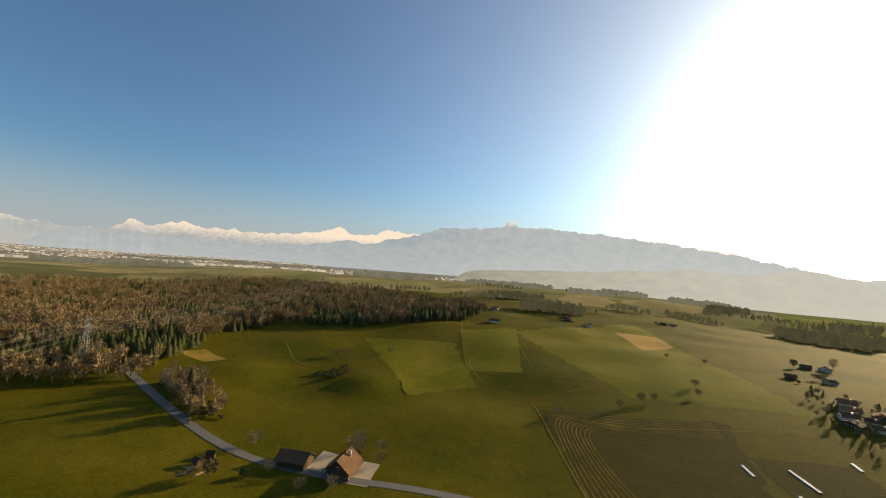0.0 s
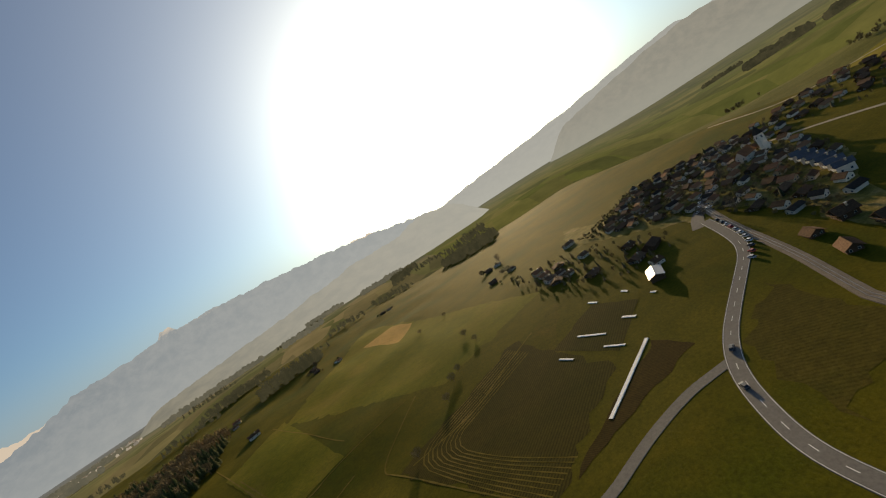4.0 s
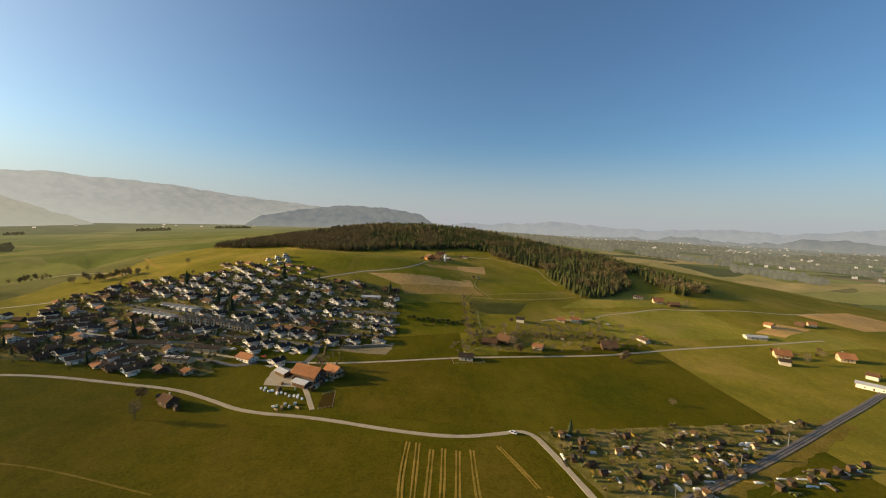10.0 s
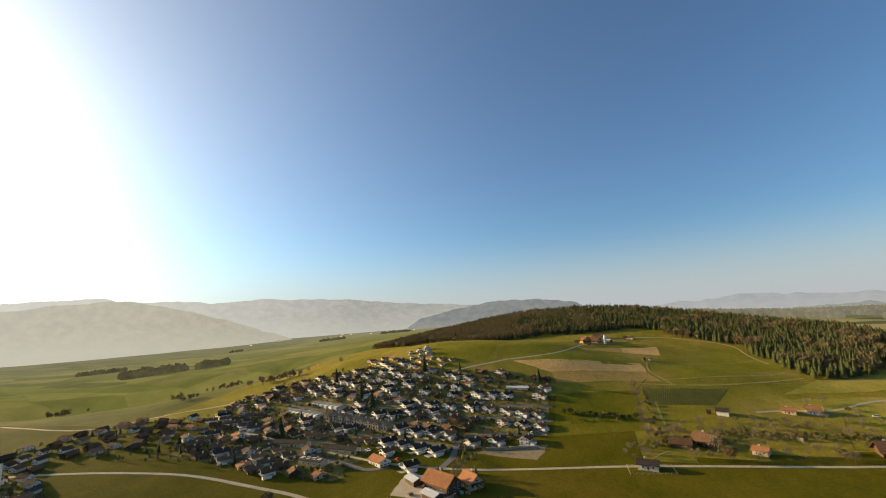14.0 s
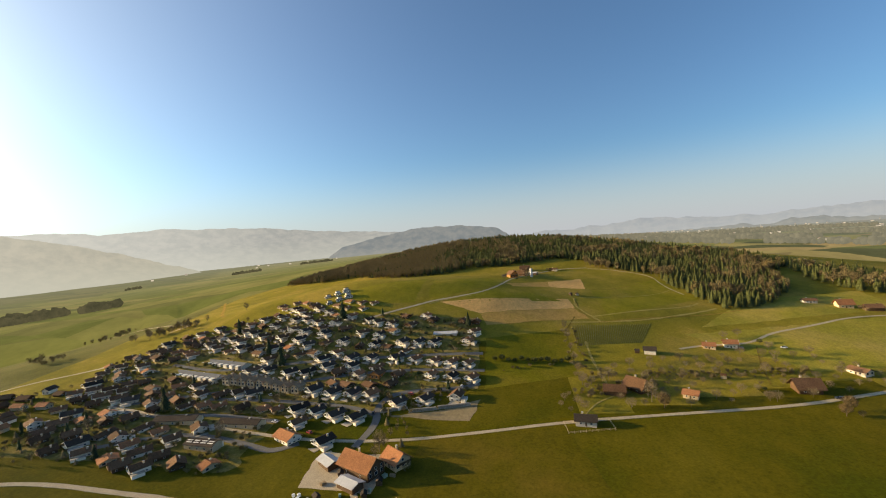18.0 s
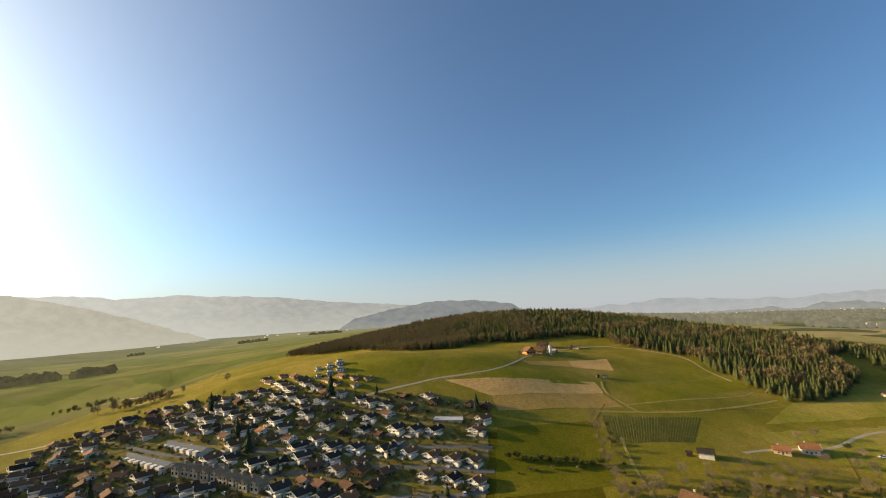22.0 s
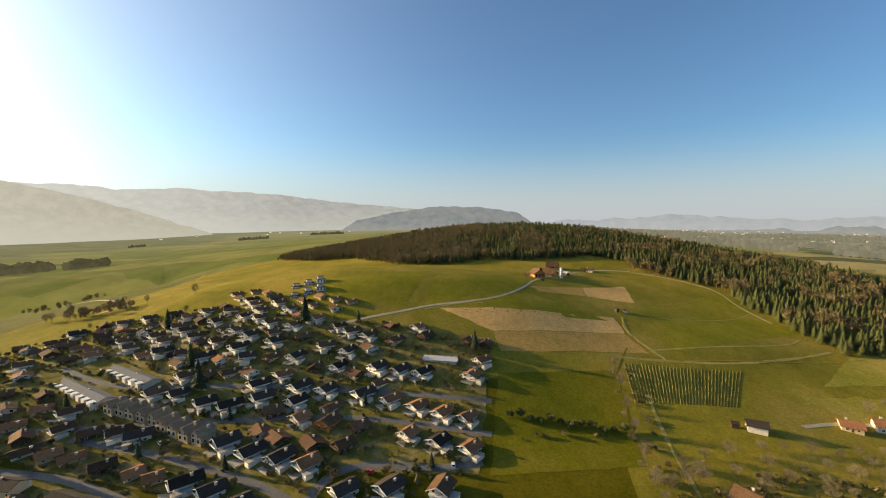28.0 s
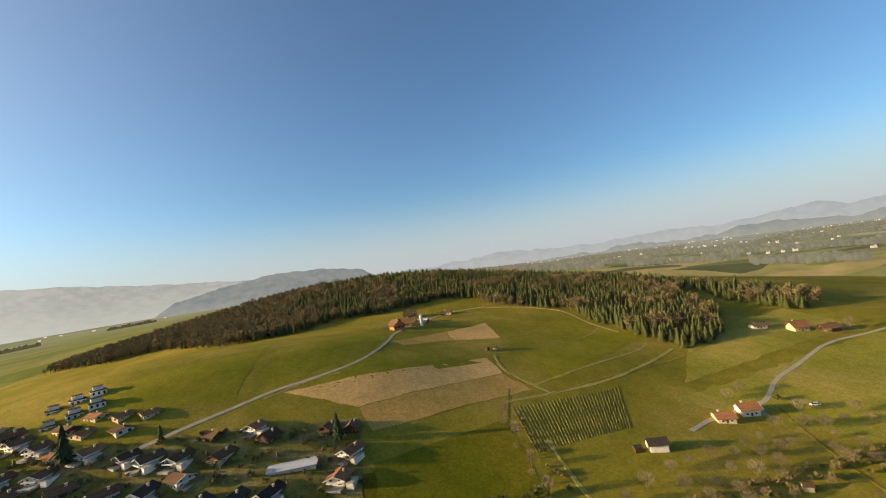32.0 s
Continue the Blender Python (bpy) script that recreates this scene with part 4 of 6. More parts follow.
# ---- on and beside the roads ----
road = bpy.data.objects["road"]
way = resample(rounded(STREET), 1.0)
for i in range(0, len(way) - 4, 9):
    (x0, y0), (x1, y1) = way[i], way[i + 3]
    if not -214 < x0 < 152:
        continue
    l = math.hypot(x1 - x0, y1 - y0)
    nx_, ny_ = -(y1 - y0) / l * 0.11, (x1 - x0) / l * 0.11
    v = [(x0 - nx_, y0 - ny_), (x1 - nx_, y1 - ny_), (x1 + nx_, y1 + ny_), (x0 + nx_, y0 + ny_)]
    vv = [(*p, lifted(*p, 0.2)) for p in v] + [(*p, lifted(*p, 0.1)) for p in v]
    raw("dash", vv, [(0, 1, 2, 3), (4, 5, 1, 0), (5, 6, 2, 1), (6, 7, 3, 2), (7, 4, 0, 3)], M["paint"], road)
for s in (-2.8, 2.8):
    ribbon("edge_line", STREET, 0.12, M["paint"], 0.2, side=s).parent = road

M["tyre"] = plain("tyre", (0.02, 0.02, 0.02), 0.9, 0.1)
CARS = {}


def car_kit(kind, col, label):
    root = new("car")
    tagged(root, label, "car")
    paint = plain("car_paint_" + kind, col, 0.3, 0.04, 1, spec=0.6)
    bm = bmesh.new()
    prof = [(-2.1, 0.3), (2.1, 0.3), (2.15, 0.75), (1.2, 0.9), (-2.0, 0.95), (-2.15, 0.7)]
    a = [bm.verts.new((-0.88, y, z)) for y, z in prof]
    b = [bm.verts.new((0.88, y, z)) for y, z in prof]
    bm.faces.new(a[::-1])
    bm.faces.new(b)
    for i in range(6):
        bm.faces.new((a[i], a[(i + 1) % 6], b[(i + 1) % 6], b[i]))
    bmesh.ops.recalc_face_normals(bm, faces=bm.faces)
    part("body", bm, paint, root)
    bm = bmesh.new()
    prof = [(-1.95, 0.93), (1.2, 0.9), (0.45, 1.42), (-1.5, 1.45)]
    a = [bm.verts.new((-0.78 if z < 1 else -0.62, y, z)) for y, z in prof]
    b = [bm.verts.new((0.78 if z < 1 else 0.62, y, z)) for y, z in prof]
    bm.faces.new(a[::-1])
    bm.faces.new(b)
    for i in range(4):
        bm.faces.new((a[i], a[(i + 1) % 4], b[(i + 1) % 4], b[i]))
    bmesh.ops.recalc_face_normals(bm, faces=bm.faces)
    part("cabin_glass", bm, M["glass"], root)
    part("roof", slab(-0.62, -1.5, 1.43, 0.62, 0.45, 1.5, 0.03), paint, root)
    for x in (-0.8, 0.8):
        for y in (-1.35, 1.35):
            v, f = [], []
            tube(v, f, (x - 0.1, y, 0.32), (x + 0.1, y, 0.32), 0.32, 0.32, 10)
            f += [tuple(range(9, -1, -1)), tuple(range(10, 20))]
            raw("wheel", v, f, M["tyre"], root)
    CARS[kind] = [root, False]


car_kit("white", (0.75, 0.75, 0.75), "white estate car parked at the roadside")
car_kit("dark", (0.03, 0.032, 0.04), "dark grey car on the asphalt")
car_kit("silver", (0.45, 0.46, 0.48), "silver hatchback parked at the roadside")
car_kit("red", (0.4, 0.03, 0.025), "red small car parked at the roadside")


def park(kind, x, y, turn, group="parked cars", up=0.2):
    root, used = CARS[kind]
    m = pose(x, y, lifted(x, y, up), 0, 0, turn)
    if used:
        ob = copy_thing(root, m)
    else:
        ob = root
        ob.matrix_basis = m
        CARS[kind][1] = True
    ob["group"] = group


rnd = random.Random(5)
for i, t in enumerate(range(0, 11)):
    k = way[-8 - 6 * t]
    park(rnd.choice(("white", "silver", "dark", "red")), k[0] + 1.5, k[1] + 3.8, 75 + 2 * t)
for i in range(14):
    a = rnd.random()
    park(rnd.choice(("white", "silver", "dark", "white")), -274 - 47 * i / 14 + 6 * (i % 2), 82 + 37 * i / 14 + 4 * (i % 2), 40 + 90 * (i % 2), "cars in the village car park")
park("dark", -139, 0, 55, "cars on the road")
park("dark", -119, -11, 85, "cars on the road")
park("white", 76, 172, 60, "cars at the lane")
for x, y, t in ((-47, 326, 70), (-28, 331, 80), (-13, 336, 10), (-62, 324, 20), (-98, 279, 60), (-162, 288, 70), (-219, 293, 60), (-66, 302, 10), (-127, 291, 70), (-17, 402, 80), (-58, 397, 75), (-150, 326, 60), (205, 315, 70), (223, 393, 70)):
    park(rnd.choice(("white", "silver", "dark", "red")), x, y, t)

# long strips of white fleece over the vegetable beds
FLEECE = plain("white_fleece", (0.82, 0.82, 0.8), 0.7, 0.06, 1.5)
for a, b, w in (((-177, -16), (-141, -53), 1.7), ((-215, -39), (-201, -27), 1.2), ((-191, -33), (-182, -25), 1.1), ((-207, -14), (-200, -9), 1.6), ((-235, 0), (-230, 2), 1.4), ((-214, 8), (-211, 10), 1.4), ((-246, -19), (-239, -15), 1.3), ((-204, -55), (-196, -49), 1.1)):
    tagged(ribbon("fleece_strip", [a, ((a[0] + b[0]) / 2, (a[1] + b[1]) / 2), b], w, FLEECE, 0.35, wobble=0.1), "long strip of white crop fleece on a field", "fleece", "fleece strips on the field")

# ---- terraces below the new houses ----
STONE = plain("wall_stone", (0.36, 0.32, 0.26), 0.9, 0.25, 1.5, rnd=0.2)


def stone_wall(name, a, b, h, label, course=0.45):
    root = new(name)
    root.location = (*a, lifted(*a, 0))
    tagged(root, label, "wall")
    rnd = random.Random(int(a[0] * 3 + a[1]))
    l = math.hypot(b[0] - a[0], b[1] - a[1])
    ux, uy = (b[0] - a[0]) / l, (b[1] - a[1]) / l
    zb = min(height(*a), height(*b)) - 0.6
    v, f = [], []
    for row in range(int((h + 0.6) / course)):
        t = -rnd.random()
        while t < l:
            w = rnd.uniform(0.7, 1.5)
            o = rnd.uniform(-0.12, 0.12) + row * 0.06
            k = len(v)
            for z in (row * course, row * course + course * 0.9):
                for q, e in ((t, -0.5), (t + w * 0.93, -0.5), (t + w * 0.93, 0.5), (t, 0.5)):
                    j = rnd.uniform(-0.06, 0.06)
                    v.append((ux * q - uy * (e + o) + j, uy * q + ux * (e + o) + j, zb + z - root.location.z))
            f += [tuple(k + i for i in q) for q in ((4, 5, 6, 7), (0, 1, 5, 4), (1, 2, 6, 5), (2, 3, 7, 6), (3, 0, 4, 7))]
            t += w
    ob = raw("stones", v, f, STONE, root)
    ob["kind"] = "stuff"
    return root


for a, b in (((-61, 303), (-46, 308)), ((-43, 303), (-27, 306)), ((-25, 307), (-6, 311))):
    stone_wall("retaining_wall", a, b, 2.2, "dry-stone retaining wall below a garden terrace")["group"] = "terrace walls"
for a, b in (((224, 657), (227, 638)), ((230, 625), (241, 590)), ((241, 588), (253, 562))):
    stone_wall("boundary_wall", a, b, 1.2, "low pale stone wall along the wood edge")["group"] = "walls along the wood edge"

# ---- farmyard things ----
BALE = plain("bale_wrap", (0.78, 0.79, 0.78), 0.35, 0.06, 2)
bale = None
for i in range(15):
    x, y = -78 + 1.9 * i + 0.9 * math.sin(i * 2.3) + 3 * (i > 9), 222 - 0.9 * i + 1.3 * math.sin(i * 1.7)
    if bale is None:
        bm = bmesh.new()
        bmesh.ops.create_cone(bm, cap_ends=True, segments=14, radius1=0.75, radius2=0.75, depth=1.3)
        bmesh.ops.bevel(bm, geom=[e for e in bm.edges if abs(e.verts[0].co.z - e.verts[1].co.z) < 0.01], offset=0.12, segments=2, affect="EDGES")
        bale = part("silage_bale", bm, BALE)
        tagged(bale, "white plastic-wrapped silage bale on the ground", "bale", "silage bales by the farm")
        bale.matrix_basis = pose(x, y, lifted(x, y, 0.7))
    else:
        copy_thing(bale, pose(x, y, lifted(x, y, 0.7), 0, 0, i * 20))
silo = new("silo")
tagged(silo, "tall pale cylindrical farm silo with a domed top", "silo")
silo.location = (56, 634, height(56, 634))
v, f = [], []
tube(v, f, (0, 0, -1), (0, 0, 10.5), 1.7, 1.7, 18)
raw("shell", v, f, plain("silo_wall", (0.62, 0.64, 0.66), 0.5, 0.08, 0.6), silo)
v, f = [], []
for i in range(4):
    a, b = i * 22.5, (i + 1) * 22.5
    tube(v, f, (0, 0, 10.5 + 1.3 * math.sin(radians(a))), (0, 0, 10.5 + 1.3 * math.sin(radians(b))), 1.75 * math.cos(radians(a)), max(0.02, 1.75 * math.cos(radians(b))), 18)
raw("dome", v, f, M["roof_metal"], silo)
for i in range(1, 6):
    v, f = [], []
    tube(v, f, (0, 0, i * 1.8), (0, 0, i * 1.8 + 0.15), 1.76, 1.76, 18)
    raw("hoop", v, f, M["roof_grey"], silo)
tower = new("church_tower")
tagged(tower, "white church tower with a dark pointed roof", "tower")
tower.location = (-308, 166, height(-308, 166))
part("shaft", slab(-2.2, -2.2, -2, 2.2, 2.2, 14, 0.05), M["wall_white"], tower)
v = [(-2.6, -2.6, 14), (2.6, -2.6, 14), (2.6, 2.6, 14), (-2.6, 2.6, 14), (0, 0, 21)]
raw("spire", v, [(0, 1, 4), (1, 2, 4), (2, 3, 4), (3, 0, 4), (3, 2, 1, 0)], M["roof_grey"], tower)
for s in (-1, 1):
    add_window(tower, 0, s * 2.2, 10.5, 1.2, 2.0, "y", s)
    add_window(tower, s * 2.2, 0, 10.5, 1.2, 2.0, "x", s)

# ---- clutter of the lane farm ----
LOG = plain("stacked_wood", (0.36, 0.25, 0.14), 0.9, 0.25, 4, rnd=0.2)
TARP = plain("green_wrap", (0.30, 0.40, 0.30), 0.5, 0.1, 2)
rnd = random.Random(31)
for k in range(14):
    x, y = rnd.choice(((-59, 196), (-52, 199), (-64, 233), (-55, 220), (-40, 237), (-49, 225)))
    x, y = x + rnd.uniform(-5, 5), y + rnd.uniform(-3, 3)
    w, d, h = rnd.uniform(0.8, 2.2), rnd.uniform(1.0, 3.5), rnd.uniform(0.6, 1.6)
    ob = new("timber_stack")
    tagged(ob, "stack of sawn timber and boards in the farmyard", "timber stack", "stacks in the farmyard")
    stuff = rnd.choice((LOG, LOG, M["roof_metal"], M["frame"], TARP))
    for r in range(3):
        for c in range(3):
            bm = bmesh.new()
            box(bm, -w / 2 + c * w / 3, -d / 2 + 0.1 * ((r + c) % 2), r * h / 3, -w / 2 + (c + 0.92) * w / 3, d / 2 - 0.12 * (c % 2), (r + 0.93) * h / 3)
            part("timber", bm, stuff, ob)
    ob.matrix_basis = pose(x, y, lifted(x, y, 0.02), 0, 0, rnd.uniform(8, 211))
for k in range(7):
    x, y = -10 + rnd.uniform(-6, 6), -196 + rnd.uniform(-5, 5)
    v, f = [], []
    a = rnd.uniform(0, 3.1)
    ob = new("log_pile")
    tagged(ob, "loose pile of felled logs on the grass", "log pile", "log piles by the lane")
    for i in range(5):
        v, f = [], []
        tube(v, f, (-2.2 * math.cos(a) + 0.35 * i, -2.2 * math.sin(a), 0.2 + 0.28 * (i % 2)), (2.2 * math.cos(a) + 0.35 * i, 2.2 * math.sin(a), 0.25 + 0.28 * (i % 2)), 0.16, 0.13, 6)
        raw("log", v, f, LOG, ob)
    ob.location = (x, y, lifted(x, y, 0.02))
patch("paddock", [(-37, 216), (-30, 220), (-27, 199), (-35, 196)], M["plough"], "small bare brown paddock beside the farm", cat="paddock", up=0.1)


def fence(pts, label):
    """Posts with two rails along a line."""
    root = new("fence")
    tagged(root, label, "fence", "paddock fences")
    way_ = resample(pts, 3.0)
    for (x, y) in way_:
        part("post", slab(x - 0.07, y - 0.07, height(x, y) - 0.3, x + 0.07, y + 0.07, height(x, y) + 1.3), M["wall_cream"], root)
    for (x0, y0), (x1, y1) in zip(way_, way_[1:]):
        for z in (0.6, 1.1):
            v, f = [], []
            tube(v, f, (x0, y0, height(x0, y0) + z), (x1, y1, height(x1, y1) + z), 0.05, 0.05, 4)
            raw("rail", v, f, M["wall_cream"], root)


fence([(-37, 216), (-30, 221), (-27, 199), (-35, 195)], "pale wooden paddock fence with two rails")
fence([(49, 289), (74, 293), (75, 281), (50, 277), (49, 289)], "pale garden fence round a white house")

# ---- allotments ----
rnd = random.Random(9)
plots = []
for poly, n in (([(91, 174), (263, 193), (224, 164), (196, 147), (154, 120), (107, 118)], 32), ([(180, 124), (200, 135), (251, 147), (229, 140)], 7)):
    xs, ys = [p[0] for p in poly], [p[1] for p in poly]
    got = 0
    for _ in range(3000):
        p = (rnd.uniform(min(xs), max(xs)), rnd.uniform(min(ys), max(ys)))
        if got < n and inside(p, poly) and all(math.hypot(p[0] - q[0], p[1] - q[1]) > 7.5 for q in plots):
            plots.append(p)
            got += 1
            place(rnd.choice(("hut", "hut", "hut_red")), *p, -15 + rnd.choice((12, 109)) + rnd.uniform(-8, 8), "allotment huts")
v, f, mi = [], [], []
for x, y in plots:
    for i in range(7):
        px, py = x + rnd.uniform(-6, 6), y + rnd.uniform(-5, 5)
        if math.hypot(px - x, py - y) < 3:
            continue
        a, w, l, h = radians(rnd.choice((-5, 92))), rnd.uniform(0.5, 0.9), rnd.uniform(1.5, 3.2), rnd.uniform(0.15, 0.9)
        c, s, z, k = math.cos(a), math.sin(a), height(px, py), len(v)
        for t in (-0.3, h):
            q = 1 if t < 0 else 0.8
            v += [(px + e * q * l * c - g * q * w * s, py + e * q * l * s + g * q * w * c, z + t) for e, g in ((-1, -1), (1, -1), (1, 1), (-1, 1))]
        f += [tuple(k + i for i in q) for q in ((4, 5, 6, 7), (0, 1, 5, 4), (1, 2, 6, 5), (2, 3, 7, 6), (3, 0, 4, 7))]
        mi += [rnd.choice((0, 1, 1, 2, 3))] * 5
beds = raw("garden_beds", v, f, plain("bed_soil", (0.13, 0.09, 0.05), 0.95, 0.25, 2))
for m in (M["bush"], M["dry"], M["frame"]):
    beds.data.materials.append(m)
beds.data.polygons.foreach_set("material_index", mi)
tagged(beds, "planted beds, compost heaps and cold frames of the allotments", "garden beds", kind="stuff")

# ---- vines ----
v, f = [], []
for i in range(34):
    q = (i + 0.5) / 34
    p0 = (74 + q * 52, 397 + q * 5)
    p1 = (76 + q * 70, 434 + q * 8)
    for k in range(9):
        a = (p0[0] + (p1[0] - p0[0]) * k / 9, p0[1] + (p1[1] - p0[1]) * k / 9)
        b = (p0[0] + (p1[0] - p0[0]) * (k + 0.93) / 9, p0[1] + (p1[1] - p0[1]) * (k + 0.93) / 9)
        n = len(v)
        for p in (a, b):
            z = height(*p)
            v += [(p[0] - 0.3, p[1], z - 0.2), (p[0] + 0.3, p[1], z - 0.2), (p[0] + 0.18, p[1], z + 0.1 + 0.2 * rnd.random()), (p[0] - 0.18, p[1], z + 0.1 + 0.2 * rnd.random())]
        f += [tuple(n + j for j in q_) for q_ in ((0, 4, 7, 3), (5, 1, 2, 6), (3, 7, 6, 2), (0, 3, 2, 1), (4, 5, 6, 7))]
tagged(raw("berry_rows", v, f, plain("berry_canes", (0.26, 0.21, 0.05), 0.95, 0.3, 1.5)), "long parallel rows of low brown canes", "crop rows", kind="stuff")

# ---- power line ----
STEEL = plain("galvanised_steel", (0.34, 0.35, 0.35), 0.5, 0.1, 2, metal=0.6)


def pylon(x, y, h, turn):
    root = new("pylon")
    tagged(root, "grey steel lattice pylon with three cross-arms", "pylon", "pylons of the power line")
    root.matrix_basis = pose(x, y, height(x, y), 0, 0, turn)
    legs = []
    for sx, sy in ((-1, -1), (1, -1), (1, 1), (-1, 1)):
        v, f = [], []
        tube(v, f, (sx * 2.4, sy * 2.4, -0.5), (sx * 0.45, sy * 0.45, h), 0.13, 0.08, 4)
        raw("leg", v, f, STEEL, root)
    for i in range(9):
        z0, z1 = h * i / 9, h * (i + 1) / 9
        r0, r1 = 2.4 - 1.95 * i / 9, 2.4 - 1.95 * (i + 1) / 9
        v, f = [], []
        for (ax, ay), (bx, by) in (((-1, -1), (1, -1)), ((1, -1), (1, 1)), ((1, 1), (-1, 1)), ((-1, 1), (-1, -1))):
            tube(v, f, (ax * r0, ay * r0, z0), (bx * r1, by * r1, z1), 0.05, 0.05, 3)
            tube(v, f, (bx * r0, by * r0, z0), (ax * r1, ay * r1, z1), 0.05, 0.05, 3)
        raw("bracing", v, f, STEEL, root)
    for q, w in ((0.68, 4.2), (0.80, 5.2), (0.92, 3.8)):
        v, f = [], []
        for s in (-1, 1):
            tube(v, f, (0, 0, h * q + 0.6), (s * w, 0, h * q), 0.09, 0.05, 4)
            tube(v, f, (0, 0, h * q - 0.3), (s * w, 0, h * q), 0.07, 0.05, 4)
        raw("cross_arm", v, f, STEEL, root)
    return root


PY = [(-297, -617, 42), (16, -329, 30), (190, -206, 30)]
for x, y, h in PY:
    pylon(x, y, h, 60 - 2)
for (x0, y0, h0), (x1, y1, h1) in zip(PY, PY[1:]):
    l = math.hypot(x1 - x0, y1 - y0)
    nx_, ny_ = -(y1 - y0) / l, (x1 - x0) / l
    for q, w in ((0.68, 4.2), (0.80, 5.2), (0.92, 3.8)):
        for s in (-1, 1):
            v, f = [], []
            last = None
            for i in range(15):
                t = i / 14
                p = (x0 + (x1 - x0) * t + nx_ * w * s, y0 + (y1 - y0) * t + ny_ * w * s, (height(x0, y0) + h0 * q) * (1 - t) + (height(x1, y1) + h1 * q) * t - 0.04 * l * 4 * t * (1 - t) * 0.6)
                if last:
                    tube(v, f, last, p, 0.07, 0.07, 3)
                last = p
            tagged(raw("power_cable", v, f, STEEL), "thin sagging overhead power cable", "cable", "cables of the power line")
for i, k in enumerate(range(30, len(resample(RAIL, 8)) - 1, 6)):
    x, y = resample(RAIL, 8)[k]
    if not -120 < x < 300:
        continue
    root = new("rail_mast")
    tagged(root, "slim grey catenary mast beside the railway", "mast", "catenary masts")
    root.location = (x + 1.2, y + 3.0, height(x + 1.2, y + 3.0))
    v, f = [], []
    tube(v, f, (0, 0, -0.5), (0, 0, 7.2), 0.14, 0.1, 6)
    raw("post", v, f, STEEL, root)
    v, f = [], []
    tube(v, f, (0, 0, 6.4), (0.9, -3.0, 6.1), 0.06, 0.05, 4)
    raw("arm", v, f, STEEL, root)

# ---- trees ----
def twig_cloud(rnd, n, cx, cz, rx, rz, size, thin, hollow=0.3):
    v, f = [], []
    for _ in range(n):
        u = Vector((rnd.gauss(0, 1), rnd.gauss(0, 1), rnd.gauss(0, 1))).normalized() * (hollow + (1 - hollow) * rnd.random() ** 0.6)
        c = Vector((cx + u.x * rx, u.y * rx, cz + u.z * rz))
        d = (Vector((u.x, u.y, abs(u.z) * 0.6 + 0.5)) + Vector((rnd.uniform(-1, 1), rnd.uniform(-1, 1), rnd.uniform(-0.6, 0.6))) * 0.8).normalized()
        e = d.cross(Vector((rnd.uniform(-1, 1), rnd.uniform(-1, 1), rnd.uniform(-1, 1)))).normalized()
        s = size * rnd.uniform(0.6, 1.3)
        k = len(v)
        v += [tuple(c - d * s * 0.5 - e * s * thin), tuple(c - d * s * 0.5 + e * s * thin), tuple(c + d * s * 0.6)]
        f.append((k, k + 1, k + 2))
    return v, f


def bare_tree(seed, h, spread, n, crown="bare", thin=0.13, size=1.5):
    """(trunk and limbs, crown) of a leafless tree."""
    rnd = random.Random(seed)
    tv, tf = [], []
    tube(tv, tf, (0, 0, -0.5), (0.1, 0.1, h * 0.5), 0.022 * h, 0.012 * h)
    tube(tv, tf, (0.1, 0.1, h * 0.5), (0.2, 0, h * 0.9), 0.012 * h, 0.003 * h, 4)
    for i in range(7):
        a = i * 2.4 + rnd.random()
        z = h * (0.25 + 0.07 * i)
        tube(tv, tf, (0.05, 0.05, z), (math.cos(a) * spread * 0.8, math.sin(a) * spread * 0.8, z + h * rnd.uniform(0.18, 0.35)), 0.008 * h, 0.002 * h, 3)
    cv, cf = twig_cloud(rnd, n, 0, h * 0.64, spread, h * 0.36, size, thin)
    return (tv, tf), (cv, cf)


def conifer(seed, h, r, tiers=8, blades=9):
    rnd = random.Random(seed)
    tv, tf = [], []
    tube(tv, tf, (0, 0, -0.5), (0, 0, h * 0.9), 0.018 * h, 0.004 * h)
    cv, cf = [], []
    for i in range(tiers):
        q = i / tiers
        z, rr = h * (0.14 + 0.82 * q), r * (1 - q) ** 0.8 * rnd.uniform(0.85, 1.12) + 0.25
        for j in range(blades):
            a = 2 * math.pi * (j + rnd.uniform(-0.3, 0.3)) / blades + i
            l = rr * rnd.uniform(0.7, 1.15)
            drop = h * 0.07 * rnd.uniform(0.5, 1.4)
            k = len(cv)
            w = 3.6 / blades
            cv += [(0, 0, z + h * 0.11), (math.cos(a - w) * l * 0.7, math.sin(a - w) * l * 0.7, z - drop * 0.6), (math.cos(a) * l, math.sin(a) * l, z - drop), (math.cos(a + w) * l * 0.7, math.sin(a + w) * l * 0.7, z - drop * 0.6)]
            cf += [(k, k + 1, k + 2), (k, k + 2, k + 3)]
    return (tv, tf), (cv, cf)


TREES = {}


def tree_kit(kind, shapes, material, label):
    root = new("tree")
    tagged(root, label, "tree")
    raw("trunk", *shapes[0], M["bark"], root)
    raw("crown", *shapes[1], M[material], root)
    TREES[kind] = [root, False]


